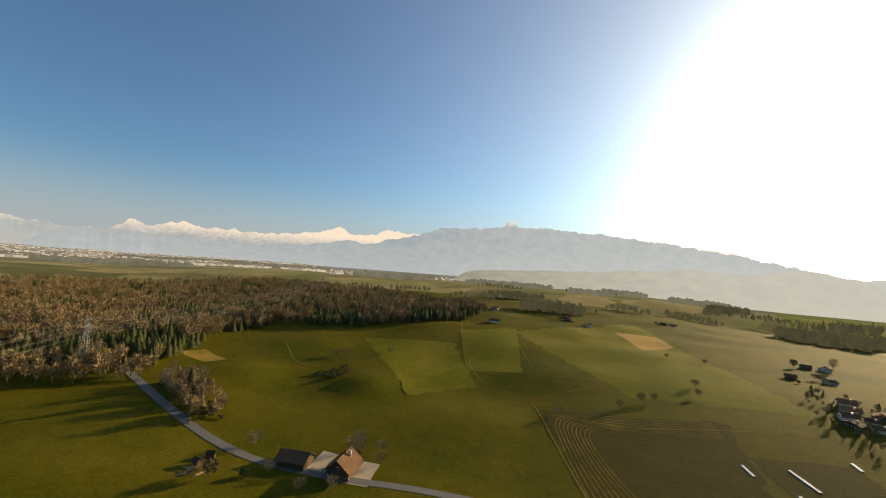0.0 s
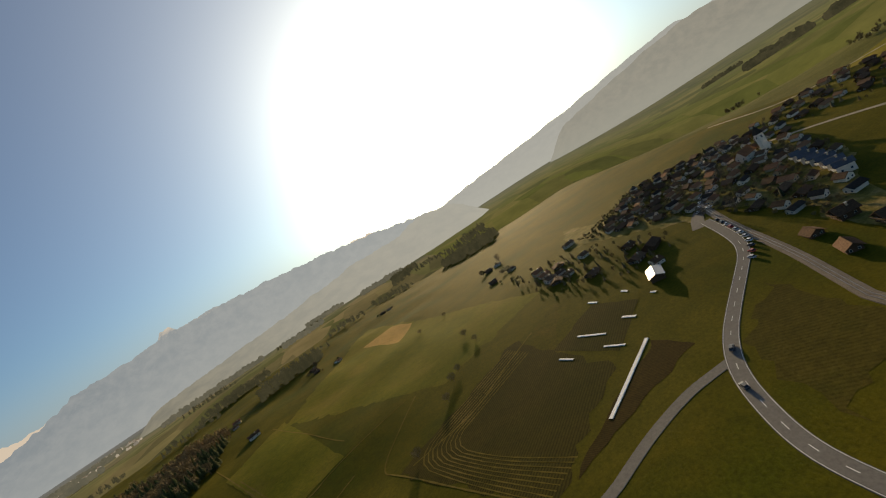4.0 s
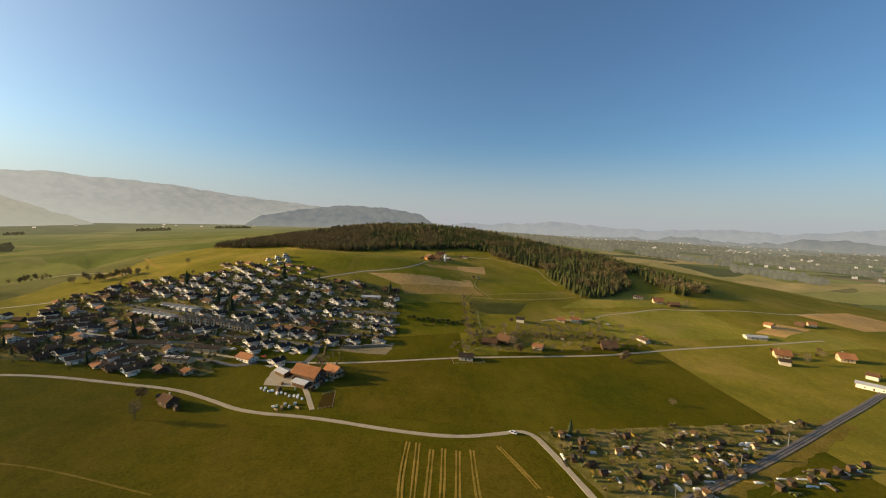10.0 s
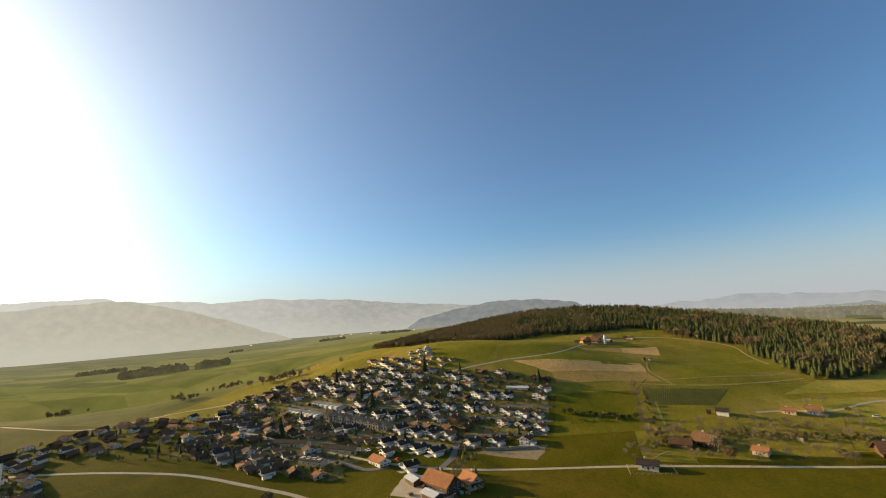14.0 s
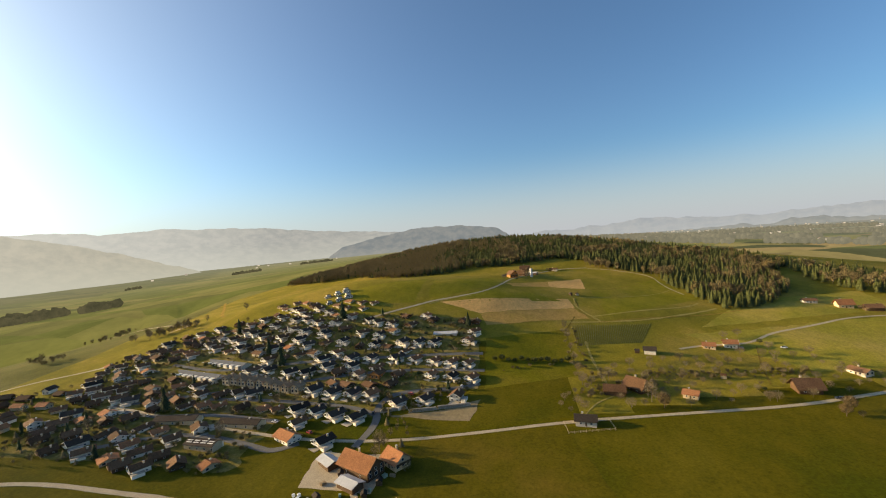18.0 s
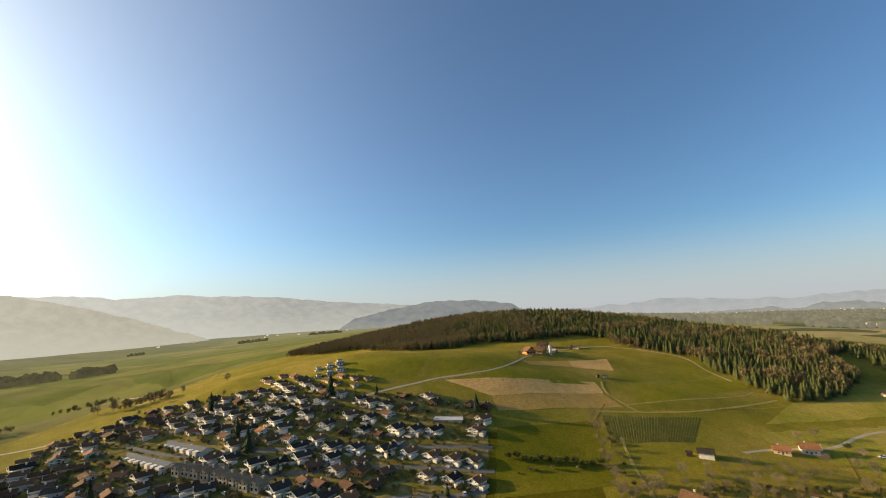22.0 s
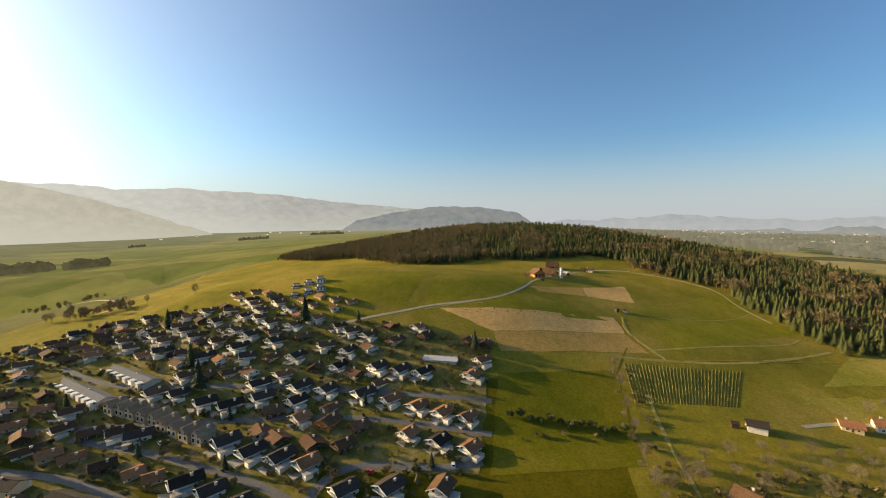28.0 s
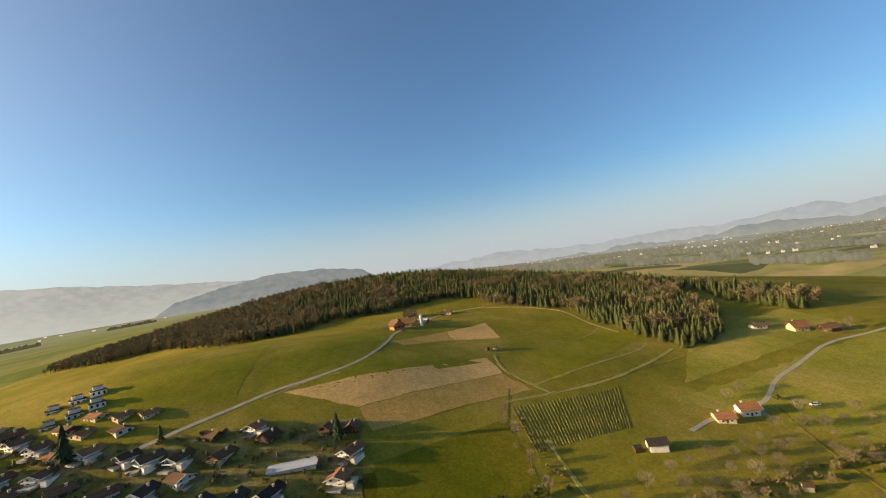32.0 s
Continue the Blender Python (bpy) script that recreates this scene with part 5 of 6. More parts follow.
tree_kit("fruit", bare_tree(1, 5, 2.6, 320, size=1.1, thin=0.05), "bare", "small bare fruit tree with spreading twigs")
tree_kit("fruit_b", bare_tree(2, 6.2, 3.2, 380, size=1.2, thin=0.05), "bare", "bare orchard tree with a wide crown")
tree_kit("tall", bare_tree(3, 13, 4.2, 420, size=1.6, thin=0.07), "bare", "tall leafless deciduous tree")
tree_kit("spruce", conifer(4, 15, 3.4, 12, 11), "needle", "dark green spruce with drooping branches")
tree_kit("thuja", conifer(5, 7, 1.6, 9, 9), "needle", "slim dark evergreen garden tree")
tree_kit("rusty", bare_tree(6, 7, 3.0, 340, size=1.0, thin=0.2), "rust", "round garden tree with rust-brown dry leaves")
tree_kit("shrub", bare_tree(7, 3.2, 1.9, 220, size=0.8, thin=0.25), "bush", "dense olive-green garden shrub")


def plant(kind, x, y, group="", turn=None, scale=1.0):
    root, used = TREES[kind]
    rnd = random.Random(int(x * 13 + y * 7))
    m = pose(x, y, height(x, y), 0, 0, rnd.uniform(4, 434) if turn is None else turn) @ Matrix.Scale(scale * rnd.uniform(0.8, 1.2), 4)
    if used:
        ob = copy_thing(root, m)
    else:
        ob = root
        ob.matrix_basis = m
        TREES[kind][1] = True
    if group:
        ob["group"] = group


def scatter(poly, kinds, gap, count, group, seed, keep=2.5, off=7.5):
    rnd = random.Random(seed)
    xs, ys = [p[0] for p in poly], [p[1] for p in poly]
    got = []
    for _ in range(count * 12):
        p = (rnd.uniform(min(xs), max(xs)), rnd.uniform(min(ys), max(ys)))
        if len(got) < count and inside(p, poly) and clear(p, keep) and all(math.hypot(p[0] - q[0], p[1] - q[1]) > off for q in taken) and all(math.hypot(p[0] - q[0], p[1] - q[1]) > gap for q in got):
            got.append(p)
            plant(rnd.choice(kinds), *p, group)


scatter([(40, 301), (215, 314), (266, 339), (237, 384), (166, 383), (71, 357)], ["fruit", "fruit_b", "fruit_b", "fruit"], 7, 85, "orchard trees", 11)
scatter([(-293, 296), (-56, 306), (0, 345), (-4, 438), (-117, 441), (-308, 428), (-345, 380)], ["thuja", "shrub", "shrub", "fruit", "shrub", "spruce"], 6, 60, "garden trees of the village", 12)
scatter([(-420, 190), (-360, 42), (-193, 91), (-208, 131), (-263, 167)], ["fruit", "shrub", "tall", "thuja", "shrub"], 7, 22, "garden trees of the street village", 13)
scatter([(-284, 285), (-136, 282), (-130, 236), (-285, 241)], ["fruit", "shrub", "thuja", "tall"], 7, 12, "garden trees of the lower village", 14)
scatter([(95, 173), (266, 194), (220, 157), (153, 118), (103, 115)], ["fruit", "shrub", "shrub", "fruit", "thuja"], 6, 20, "allotment trees", 15, off=3)
for x, y in [(-133, -306), (-140, -303), (-175, -290), (-233, -125), (-255, -120), (-264, -115), (-193, -145), (-74, -163), (-81, -172), (-70, -181), (-36, -162), (-35, -205), (-297, -97), (-320, -105), (-416, -155), (188, 212), (-433, -126)]:
    plant("fruit_b", x, y, "lone meadow trees")
for x, y, n, r in ((-52, 244, 16, 26), (29, 603, 9, 22), (69, 676, 9, 24), (89, 334, 9, 20), (185, 310, 12, 26), (119, 317, 8, 16), (202, 405, 7, 18), (-128, 193, 8, 18), (-512, -307, 8, 26), (-459, -405, 8, 24), (-523, -51, 8, 24), (-326, -21, 8, 22), (-722, -252, 8, 26), (-440, -50, 7, 22), (340, 498, 10, 40), (379, 310, 10, 34), (-52, -173, 7, 24), (-22, -193, 6, 16)):
    rnd = random.Random(int(x * 5 + y))
    for k in range(int(n * 0.62)):
        a, q = rnd.uniform(0, 6.28), r * rnd.uniform(0.45, 1.0)
        px, py = x + q * math.cos(a), y + q * math.sin(a)
        if clear((px, py), 3) and all(math.hypot(px - g[0], py - g[1]) > 8 for g in taken):
            plant(rnd.choice(("fruit_b", "fruit", "tall", "shrub", "rusty", "fruit_b")), px, py, "trees round the farms")
for i in range(16):
    plant("fruit_b" if i % 3 else "tall", 68 + 0.07 * i + 2.5 * math.sin(i * 2.1), 337 + i * 5.87, "hedgerow trees between the fields", scale=0.7)
for i in range(12):
    plant("shrub", 10 + i * 4.91, 371 + 0.00 * i + 1.5 * math.sin(i * 1.9), "hedge between the meadows", scale=1.3)


def bulk(name, pts, shapes, material, label, seed, lo=0.75, hi=1.2, cat="woodland", sink=0.0, land=height):
    """Many trees that nobody could count, in one mesh."""
    rnd = np.random.RandomState(seed)
    vs, fs, k = [], [], 0
    packs = [(np.array(v), np.array([q if len(q) == 3 else q[:3] for q in f] + [(q[0], q[2], q[3]) for q in f if len(q) == 4])) for v, f in shapes]
    for x, y in pts:
        v, f = packs[rnd.randint(len(packs))]
        a, s = rnd.uniform(0, 6.28), rnd.uniform(lo, hi)
        c, t = math.cos(a) * s * rnd.uniform(0.85, 1.15), math.sin(a) * s
        z = land(x, y)
        vs.append(np.stack([v[:, 0] * c - v[:, 1] * t + x, v[:, 0] * t + v[:, 1] * c + y, v[:, 2] * s * rnd.uniform(0.85, 1.15) + z - sink], 1))
        fs.append(f + k)
        k += len(v)
    vs, fs = np.concatenate(vs), np.concatenate(fs)
    me = bpy.data.meshes.new(name)
    me.vertices.add(len(vs))
    me.vertices.foreach_set("co", vs.ravel())
    me.loops.add(fs.size)
    me.loops.foreach_set("vertex_index", fs.ravel())
    me.polygons.add(len(fs))
    me.polygons.foreach_set("loop_start", np.arange(0, fs.size, 3))
    me.update(calc_edges=True)
    me.materials.append(material)
    return tagged(new(name, me), label, cat, kind="stuff")


def sown(poly, gap, seed):
    rnd = random.Random(seed)
    xs, ys = [p[0] for p in poly], [p[1] for p in poly]
    out = []
    y = min(ys)
    while y < max(ys):
        x = min(xs)
        while x < max(xs):
            p = (x + rnd.uniform(-0.45, 0.45) * gap, y + rnd.uniform(-0.45, 0.45) * gap)
            if inside(p, poly):
                out.append(p)
            x += gap
        y += gap
    return out


def island_mat(name, a, b, c, rough=0.95):
    def build(nt, bs):
        g = nt.nodes.new("ShaderNodeNewGeometry")
        n = noise_node(nt, 0.035, 3, 0.6)
        m = nd(nt, "Math")
        m.operation = "MULTIPLY_ADD"
        m.inputs[1].default_value = 0.45
        nt.links.new(g.outputs["Random Per Island"], m.inputs[0])
        s = nd(nt, "Math")
        s.operation = "MULTIPLY_ADD"
        s.inputs[1].default_value = 0.6
        nt.links.new(n.outputs["Fac"], s.inputs[0])
        nt.links.new(m.outputs[0], s.inputs[2])
        r = ramp(nt, [(0.3, a), (0.55, b), (0.85, c)])
        nt.links.new(s.outputs[0], r.inputs["Fac"])
        nt.links.new(r.outputs["Color"], bs.inputs["Base Color"])
        bs.inputs["Roughness"].default_value = rough
        bs.inputs["Specular IOR Level"].default_value = 0.1
    return mat(name, build)


W_BARE = island_mat("wood_twigs", (0.075, 0.06, 0.03), (0.115, 0.09, 0.043), (0.17, 0.13, 0.062))
W_NEEDLE = island_mat("wood_needles", (0.022, 0.03, 0.01), (0.042, 0.053, 0.017), (0.075, 0.082, 0.027))
B = [bare_tree(20 + i, 12, 3.5, 110, size=2.1, thin=0.16) for i in range(3)]
Bc, Bt = [b[1] for b in B], [b[0] for b in B]
C = [conifer(30 + i, 11.8, 3.8, 7, 8)[1] for i in range(3)]
NORTH = [(-430, 862), (-317, 790), (-248, 780), (-146, 690), (-120, 686), (-76, 692), (-40, 735), (11, 728), (66, 748), (109, 766), (142, 750), (146, 694), (190, 670), (217, 640), (214, 588), (219, 547), (224, 510), (230, 486), (250, 490), (277, 502), (337, 570), (350, 640), (420, 700), (400, 800), (300, 900), (100, 1010), (-150, 1010), (-430, 960)]
EAST = [(378, 600), (384, 524), (430, 548), (471, 589), (462, 660), (400, 690)]
SOUTH = [(120, -330), (48, -314), (8, -302), (-8, -302), (-40, -352), (-84, -412), (-143, -430), (-190, -388), (-250, -366), (-330, -350), (-420, -390), (-450, -440), (-440, -520), (-391, -600), (-225, -690), (-5, -630), (203, -603), (222, -305)]
W_RED = island_mat("reddish_twigs", (0.14, 0.095, 0.042), (0.20, 0.14, 0.062), (0.28, 0.195, 0.09))


def wood(name, poly, gap, share, seed, label):
    pts = sown(poly, gap, seed)
    rnd = random.Random(seed)
    con = [p for p in pts if noise.noise((p[0] * 0.018, p[1] * 0.018, seed)) + rnd.uniform(-0.35, 0.35) < share - (0.6 * smooth(0, -160, p[0]) if name == "north_wood" else 0.0)]
    s = set(con)
    bare = [p for p in pts if p not in s]
    if con:
        bulk(name + "_conifers", con, C, W_NEEDLE, "dark green conifers " + label, seed)
    if bare:
        bulk(name + "_bare_trees", bare, Bc, W_RED if "south" in name else W_BARE, "grey-brown leafless trees " + label, seed + 1)
        bulk(name + "_trunks", bare, Bt, M["bark"], "bare trunks and limbs " + label, seed + 1)


wood("north_wood", NORTH, 6.2, 0.22, 41, "covering the hill")
wood("east_wood", EAST, 8, 0.2, 44, "in a strip beyond the hill")
wood("south_wood", SOUTH, 7.0, -0.1, 47, "of the southern wood")
wood("deep_south_wood", [(-225, -690), (-391, -600), (-440, -521), (-470, -600), (-430, -900), (-259, -1164), (260, -1217), (494, -813), (424, -304), (222, -305), (203, -603), (-5, -630)], 12.0, -0.25, 48, "of the wood reaching back to the plain")
for k, (x, y, n) in enumerate(((-351, 477, 14), (-359, 462, 10), (-440, 411, 12), (-524, 555, 14), (-343, 463, 9), (-631, 387, 16), (-705, 741, 14))):
    rnd = random.Random(400 + k)
    bulk("valley_trees", [(x + rnd.gauss(0, 16), y + rnd.gauss(0, 7)) for _ in range(n)], Bc, W_BARE, "hedgerow clump of bare trees in the valley", 400 + k, 0.45, 0.9, "trees")
for x, y in ((-934, 1201), (-346, 479), (-318, 463), (-859, 815), (-364, 452), (-358, 463), (-273, 489), (-363, 449), (-321, 486), (-381, 450)):
    plant("tall", x, y, "lone trees in the valley", scale=0.8 if x > -800 else 1.6)

SH = [bare_tree(60 + i, 3.0, 1.7, 60, size=1.3, thin=0.3)[1] for i in range(3)]
W_BUSH = island_mat("hedge_leaves", (0.055, 0.05, 0.016), (0.105, 0.09, 0.032), (0.18, 0.14, 0.062))


def greenery(poly, gap, seed, label, off=5.0):
    pts = [p for p in sown(poly, gap, seed) if clear(p, 2.6) and all(math.hypot(p[0] - q[0], p[1] - q[1]) > off for q in taken)]
    bulk("shrubs", pts, SH, W_BUSH, label, seed, 0.35, 1.0, "shrubs")


greenery([(-286, 300), (-62, 293), (-4, 330), (-4, 435), (-111, 441), (-201, 455), (-305, 433), (-343, 383)], 6.4, 71, "hedges and shrubs of the village gardens")
greenery([(-279, 299), (-132, 293), (-123, 239), (-161, 231), (-276, 252)], 6.5, 72, "hedges and shrubs of the lower gardens")
greenery([(-408, 195), (-258, 167), (-208, 131), (-174, 87), (-188, 88), (-269, 84), (-379, 26), (-467, 129)], 5.6, 73, "hedges and shrubs of the street village")
greenery([(91, 174), (263, 193), (224, 164), (196, 147), (154, 120), (107, 118)], 7, 74, "hedges and bushes of the allotments", 1.5)
greenery([(47, 321), (89, 319), (131, 344), (215, 346), (216, 357), (121, 357)], 4.5, 75, "scrubby hedge along the orchard", 3)
for seed, poly, gap in ((91, [(-286, 300), (-62, 293), (-4, 330), (-4, 435), (-111, 441), (-201, 455), (-305, 433), (-343, 383)], 15), (92, [(-407, 318), (-322, 335), (-281, 270), (-173, 237), (-275, 218), (-336, 203), (-411, 198), (-386, 229)], 12), (94, [(-416, -56), (-301, -34), (-233, 19), (-247, 45), (-274, 57), (-350, 14)], 9), (95, [(-60, 307), (-45, 265), (-25, 224), (-32, 267), (-42, 307)], 7), (93, [(-408, 195), (-258, 167), (-208, 131), (-174, 87), (-269, 84), (-379, 26), (-467, 129)], 12)):
    pts = [p for p in sown(poly, gap, seed) if clear(p, 3.5) and all(math.hypot(p[0] - q[0], p[1] - q[1]) > 6.5 for q in taken)]
    bulk("garden_trees", pts, Bc + C[:1], W_BARE, "bare trees among the village gardens", seed, 0.22, 0.5, "trees")
greenery([(72, 329), (77, 329), (79, 426), (74, 426)], 4.6, 76, "overgrown ditch between the fields", 1)
greenery([(13, 356), (68, 370), (68, 373), (13, 359)], 4, 77, "dark hedge across the meadow", 1)
greenery([(-130, -280), (-104, -279), (-104, -262), (-122, -264)], 3.4, 78, "bushes on a grassy bank", 0)
for k, (x, y) in enumerate([(-23, -300), (-18, -292), (-27, -289), (-15, -280), (-24, -279), (-33, -280), (-15, -266), (-23, -265), (-30, -268), (-18, -254), (-26, -255)]):
    plant("spruce" if k == 7 else "tall", x, y, "bare trees beside the southern lane", scale=0.9)
bulk("lane_trees", sown([(-15, -294), (-38, -294), (-33, -236), (-18, -240)], 5.5, 79), Bc + C[:1], W_RED, "thicket of bare trees beside the southern lane", 79, 0.5, 0.85, "trees")
greenery([(-14, -292), (-37, -293), (-32, -232), (-17, -236)], 4.0, 80, "undergrowth of the thicket beside the lane", 0)

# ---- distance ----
def haze_mat(name, low, high, snow=None, glow=0.5, scale=0.006, low_haze=None, squash=1.0, sun_haze=0.0):
    """Far land with distance haze painted into its colour and glow, brightest below the sun."""
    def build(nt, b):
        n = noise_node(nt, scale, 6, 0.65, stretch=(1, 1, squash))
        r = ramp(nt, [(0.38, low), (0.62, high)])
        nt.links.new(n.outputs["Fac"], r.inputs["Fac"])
        col = r.outputs["Color"]
        if snow:
            g = nt.nodes.new("ShaderNodeNewGeometry")
            sp = nt.nodes.new("ShaderNodeSeparateXYZ")
            nt.links.new(g.outputs["Position"], sp.inputs[0])
            big = noise_node(nt, 0.022, 6, 0.8, stretch=(1, 1, 1.6))
            ad = nd(nt, "Math")
            ad.operation = "MULTIPLY_ADD"
            ad.inputs[1].default_value = snow[2]
            nt.links.new(big.outputs["Fac"], ad.inputs[0])
            nt.links.new(sp.outputs["Z"], ad.inputs[2])
            mr = nd(nt, "MapRange", **{"From Min": snow[0], "From Max": snow[1]})
            nt.links.new(ad.outputs[0], mr.inputs["Value"])
            col = mixc(nt, col, (0.58, 0.55, 0.54), mr.outputs["Result"])
        # paler haze painted over the foot of the land, thinning with height
        if low_haze:
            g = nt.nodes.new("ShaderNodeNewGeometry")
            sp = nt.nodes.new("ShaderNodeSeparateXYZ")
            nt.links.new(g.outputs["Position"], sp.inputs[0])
            mr = nd(nt, "MapRange", **{"From Min": low_haze[0], "From Max": low_haze[1], "To Min": 0.65, "To Max": 0.0})
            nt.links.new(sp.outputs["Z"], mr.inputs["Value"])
            col = mixc(nt, col, low_haze[2], mr.outputs["Result"])
        # sunlit haze painted in: colour lightens towards the sun's direction
        if sun_haze:
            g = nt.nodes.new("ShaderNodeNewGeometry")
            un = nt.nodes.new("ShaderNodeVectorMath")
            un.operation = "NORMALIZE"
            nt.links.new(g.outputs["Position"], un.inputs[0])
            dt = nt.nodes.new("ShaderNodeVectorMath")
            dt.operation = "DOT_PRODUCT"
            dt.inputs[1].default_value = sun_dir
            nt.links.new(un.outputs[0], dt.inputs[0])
            mr = nd(nt, "MapRange", **{"From Min": 0.55, "From Max": 1.0, "To Min": 0.0, "To Max": sun_haze})
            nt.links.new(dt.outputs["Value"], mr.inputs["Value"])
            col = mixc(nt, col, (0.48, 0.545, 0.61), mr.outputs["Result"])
        # the surface glows in its haze colour and takes little real light
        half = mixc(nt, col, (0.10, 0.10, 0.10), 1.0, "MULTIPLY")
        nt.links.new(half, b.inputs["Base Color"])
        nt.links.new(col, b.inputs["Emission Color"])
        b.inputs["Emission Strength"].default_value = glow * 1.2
        b.inputs["Roughness"].default_value = 1.0
        b.inputs["Specular IOR Level"].default_value = 0.0
    return mat(name, build)


def ridge(name, radius, depth, az0, az1, shape, material, label, foot, c=(10, 60), step=0.2, taper=7.0):
    """A chain of hills seen against the sky, on an arc round the place; shape(az) gives its angle above the horizon."""
    v, f = [], []
    n = int((az1 - az0) / step)
    rows = 7
    for i in range(n + 1):
        az = az0 + (az1 - az0) * i / n
        top = 116 + radius * math.tan(radians(shape(az)))
        top = foot + (top - foot) * smooth(0, taper, az - az0) * smooth(0, taper, az1 - az)
        for j in range(rows):
            q = j / (rows - 1)
            rr = radius - depth * (1 - q) ** 1.1
            wob = noise.noise((az * 0.25, j * 0.6, radius * 0.01)) * 0.08 * (0 < q < 1)
            z = foot + (top - foot) * (q ** 1.3 + wob)
            v.append((c[0] + rr * math.sin(radians(az)), c[1] + rr * math.cos(radians(az)), z))
        if i:
            k = rows * i
            f += [(k + j - rows, k + j, k + j + 1, k + j + 1 - rows) for j in range(rows - 1)]
    ob = raw(name, v, f, material)
    ob.data.shade_smooth()
    return tagged(ob, label, "mountains", kind="structure")


def rough(az, s, a):
    return a * sum(noise.noise((az * s * 2 ** k, 7.3, 1.1)) / 1.8 ** k for k in range(6))


def bump(az, p, h, w):
    return h * math.exp(-((az - p) / w) ** 2)


def skyline(az, stops):
    """The crest between a few known summits and gaps: (azimuth, degrees above the horizon)."""
    for (a0, h0), (a1, h1) in zip(stops, stops[1:]):
        if az <= a1:
            return h0 + (h1 - h0) * min(1.0, max(0.0, (az - a0) / (a1 - a0)))
    return stops[-1][1]


def alps(az):
    """The far, snowy chain."""
    return skyline(az, [(-205, 1.6), (-190, 1.9), (-183, 2.0), (-180, 1.7), (-177, 1.5), (-174.5, 1.7), (-173, 2.8), (-171.5, 2.4), (-170.5, 2.6), (-168, 3.3), (-166, 2.7), (-162, 2.7), (-158, 2.9), (-156, 3.1), (-153, 3.5), (-150.6, 4.4), (-148.5, 3.5), (-146, 3.9), (-144, 4.6), (-141, 4.4), (-138, 4.6), (-95, 4.0)]) + rough(az, 0.9, 0.3)


def front_range(az):
    """The nearer range with a rock tooth, blue-grey with haze."""
    return skyline(az, [(-185, 0.3), (-178, 1.2), (-172, 1.2), (-160, 1.3), (-152, 2.2), (-149.5, 2.9), (-147, 2.4), (-142, 3.8), (-138.5, 4.9), (-136.4, 5.6), (-132, 5.8), (-130, 6.0), (-128.7, 6.2), (-128.2, 6.8), (-127.2, 6.9), (-126.6, 6.2), (-123.6, 6.3), (-118, 5.9), (-114.5, 5.7), (-108, 4.9), (-100, 3.5), (-92, 1.6), (-84, -1.0)]) + rough(az + 40, 0.9, 0.25)


def west(az):
    return skyline(az, [(-124, -1.0), (-100, 0.8), (-90, 2.0), (-72, 3.2), (-64, 4.0), (-60, 4.3), (-57.5, 4.4), (-56, 3.8), (-52.5, 3.9), (-49.8, 3.9), (-47.5, 3.6), (-45, 3.7), (-42, 4.0), (-35, 3.7), (-31, 3.6), (-28, 3.1), (-24, 2.8), (-15, 2.0), (-8, 1.2), (4, 0.0)]) + rough(az, 0.5, 0.14)


def foothill(az):
    return skyline(az, [(-84, -1.0), (-74, 1.6), (-66, 3.0), (-60, 3.8), (-56, 4.1), (-50, 2.8), (-45, 1.2), (-41, -0.3), (-34, -1.2)]) + rough(az, 0.6, 0.16)


def southwest(az):
    return skyline(az, [(-140, -0.6), (-128, 0.2), (-120, 0.6), (-114, 1.1), (-110.5, 1.4), (-107.4, 1.8), (-105, 1.6), (-101.4, 1.4), (-97, 2.3), (-95.6, 2.0), (-92.7, 1.4), (-86, 0.8)]) + rough(az, 0.6, 0.2)


def northern(az):
    return skyline(az, [(-2, 0.2), (2, 0.6), (8.5, 0.45), (12, 0.7), (18, 1.1), (26, 0.5), (31, 0.5), (37, 0.8), (43, 0.5), (46, 0.8), (50.8, 1.5), (53, 0.9), (70, 0.6), (160, 0.5)]) + rough(az, 0.5, 0.2)


def knoll(az):
    return skyline(az, [(-28, -0.8), (-22, 0.4), (-16, 1.6), (-12.3, 2.2), (-9, 2.3), (-5.5, 2.15), (-1, 1.5), (2, 0.6), (6, -0.5)]) + rough(az, 0.8, 0.12)


def northeast(az):
    return -1.0 + bump(az, 25, 0.45, 4) + bump(az, 33, 0.7, 4) + bump(az, 46, 1.0, 6) + bump(az, 60, 1.0, 8) + rough(az, 0.5, 0.3)


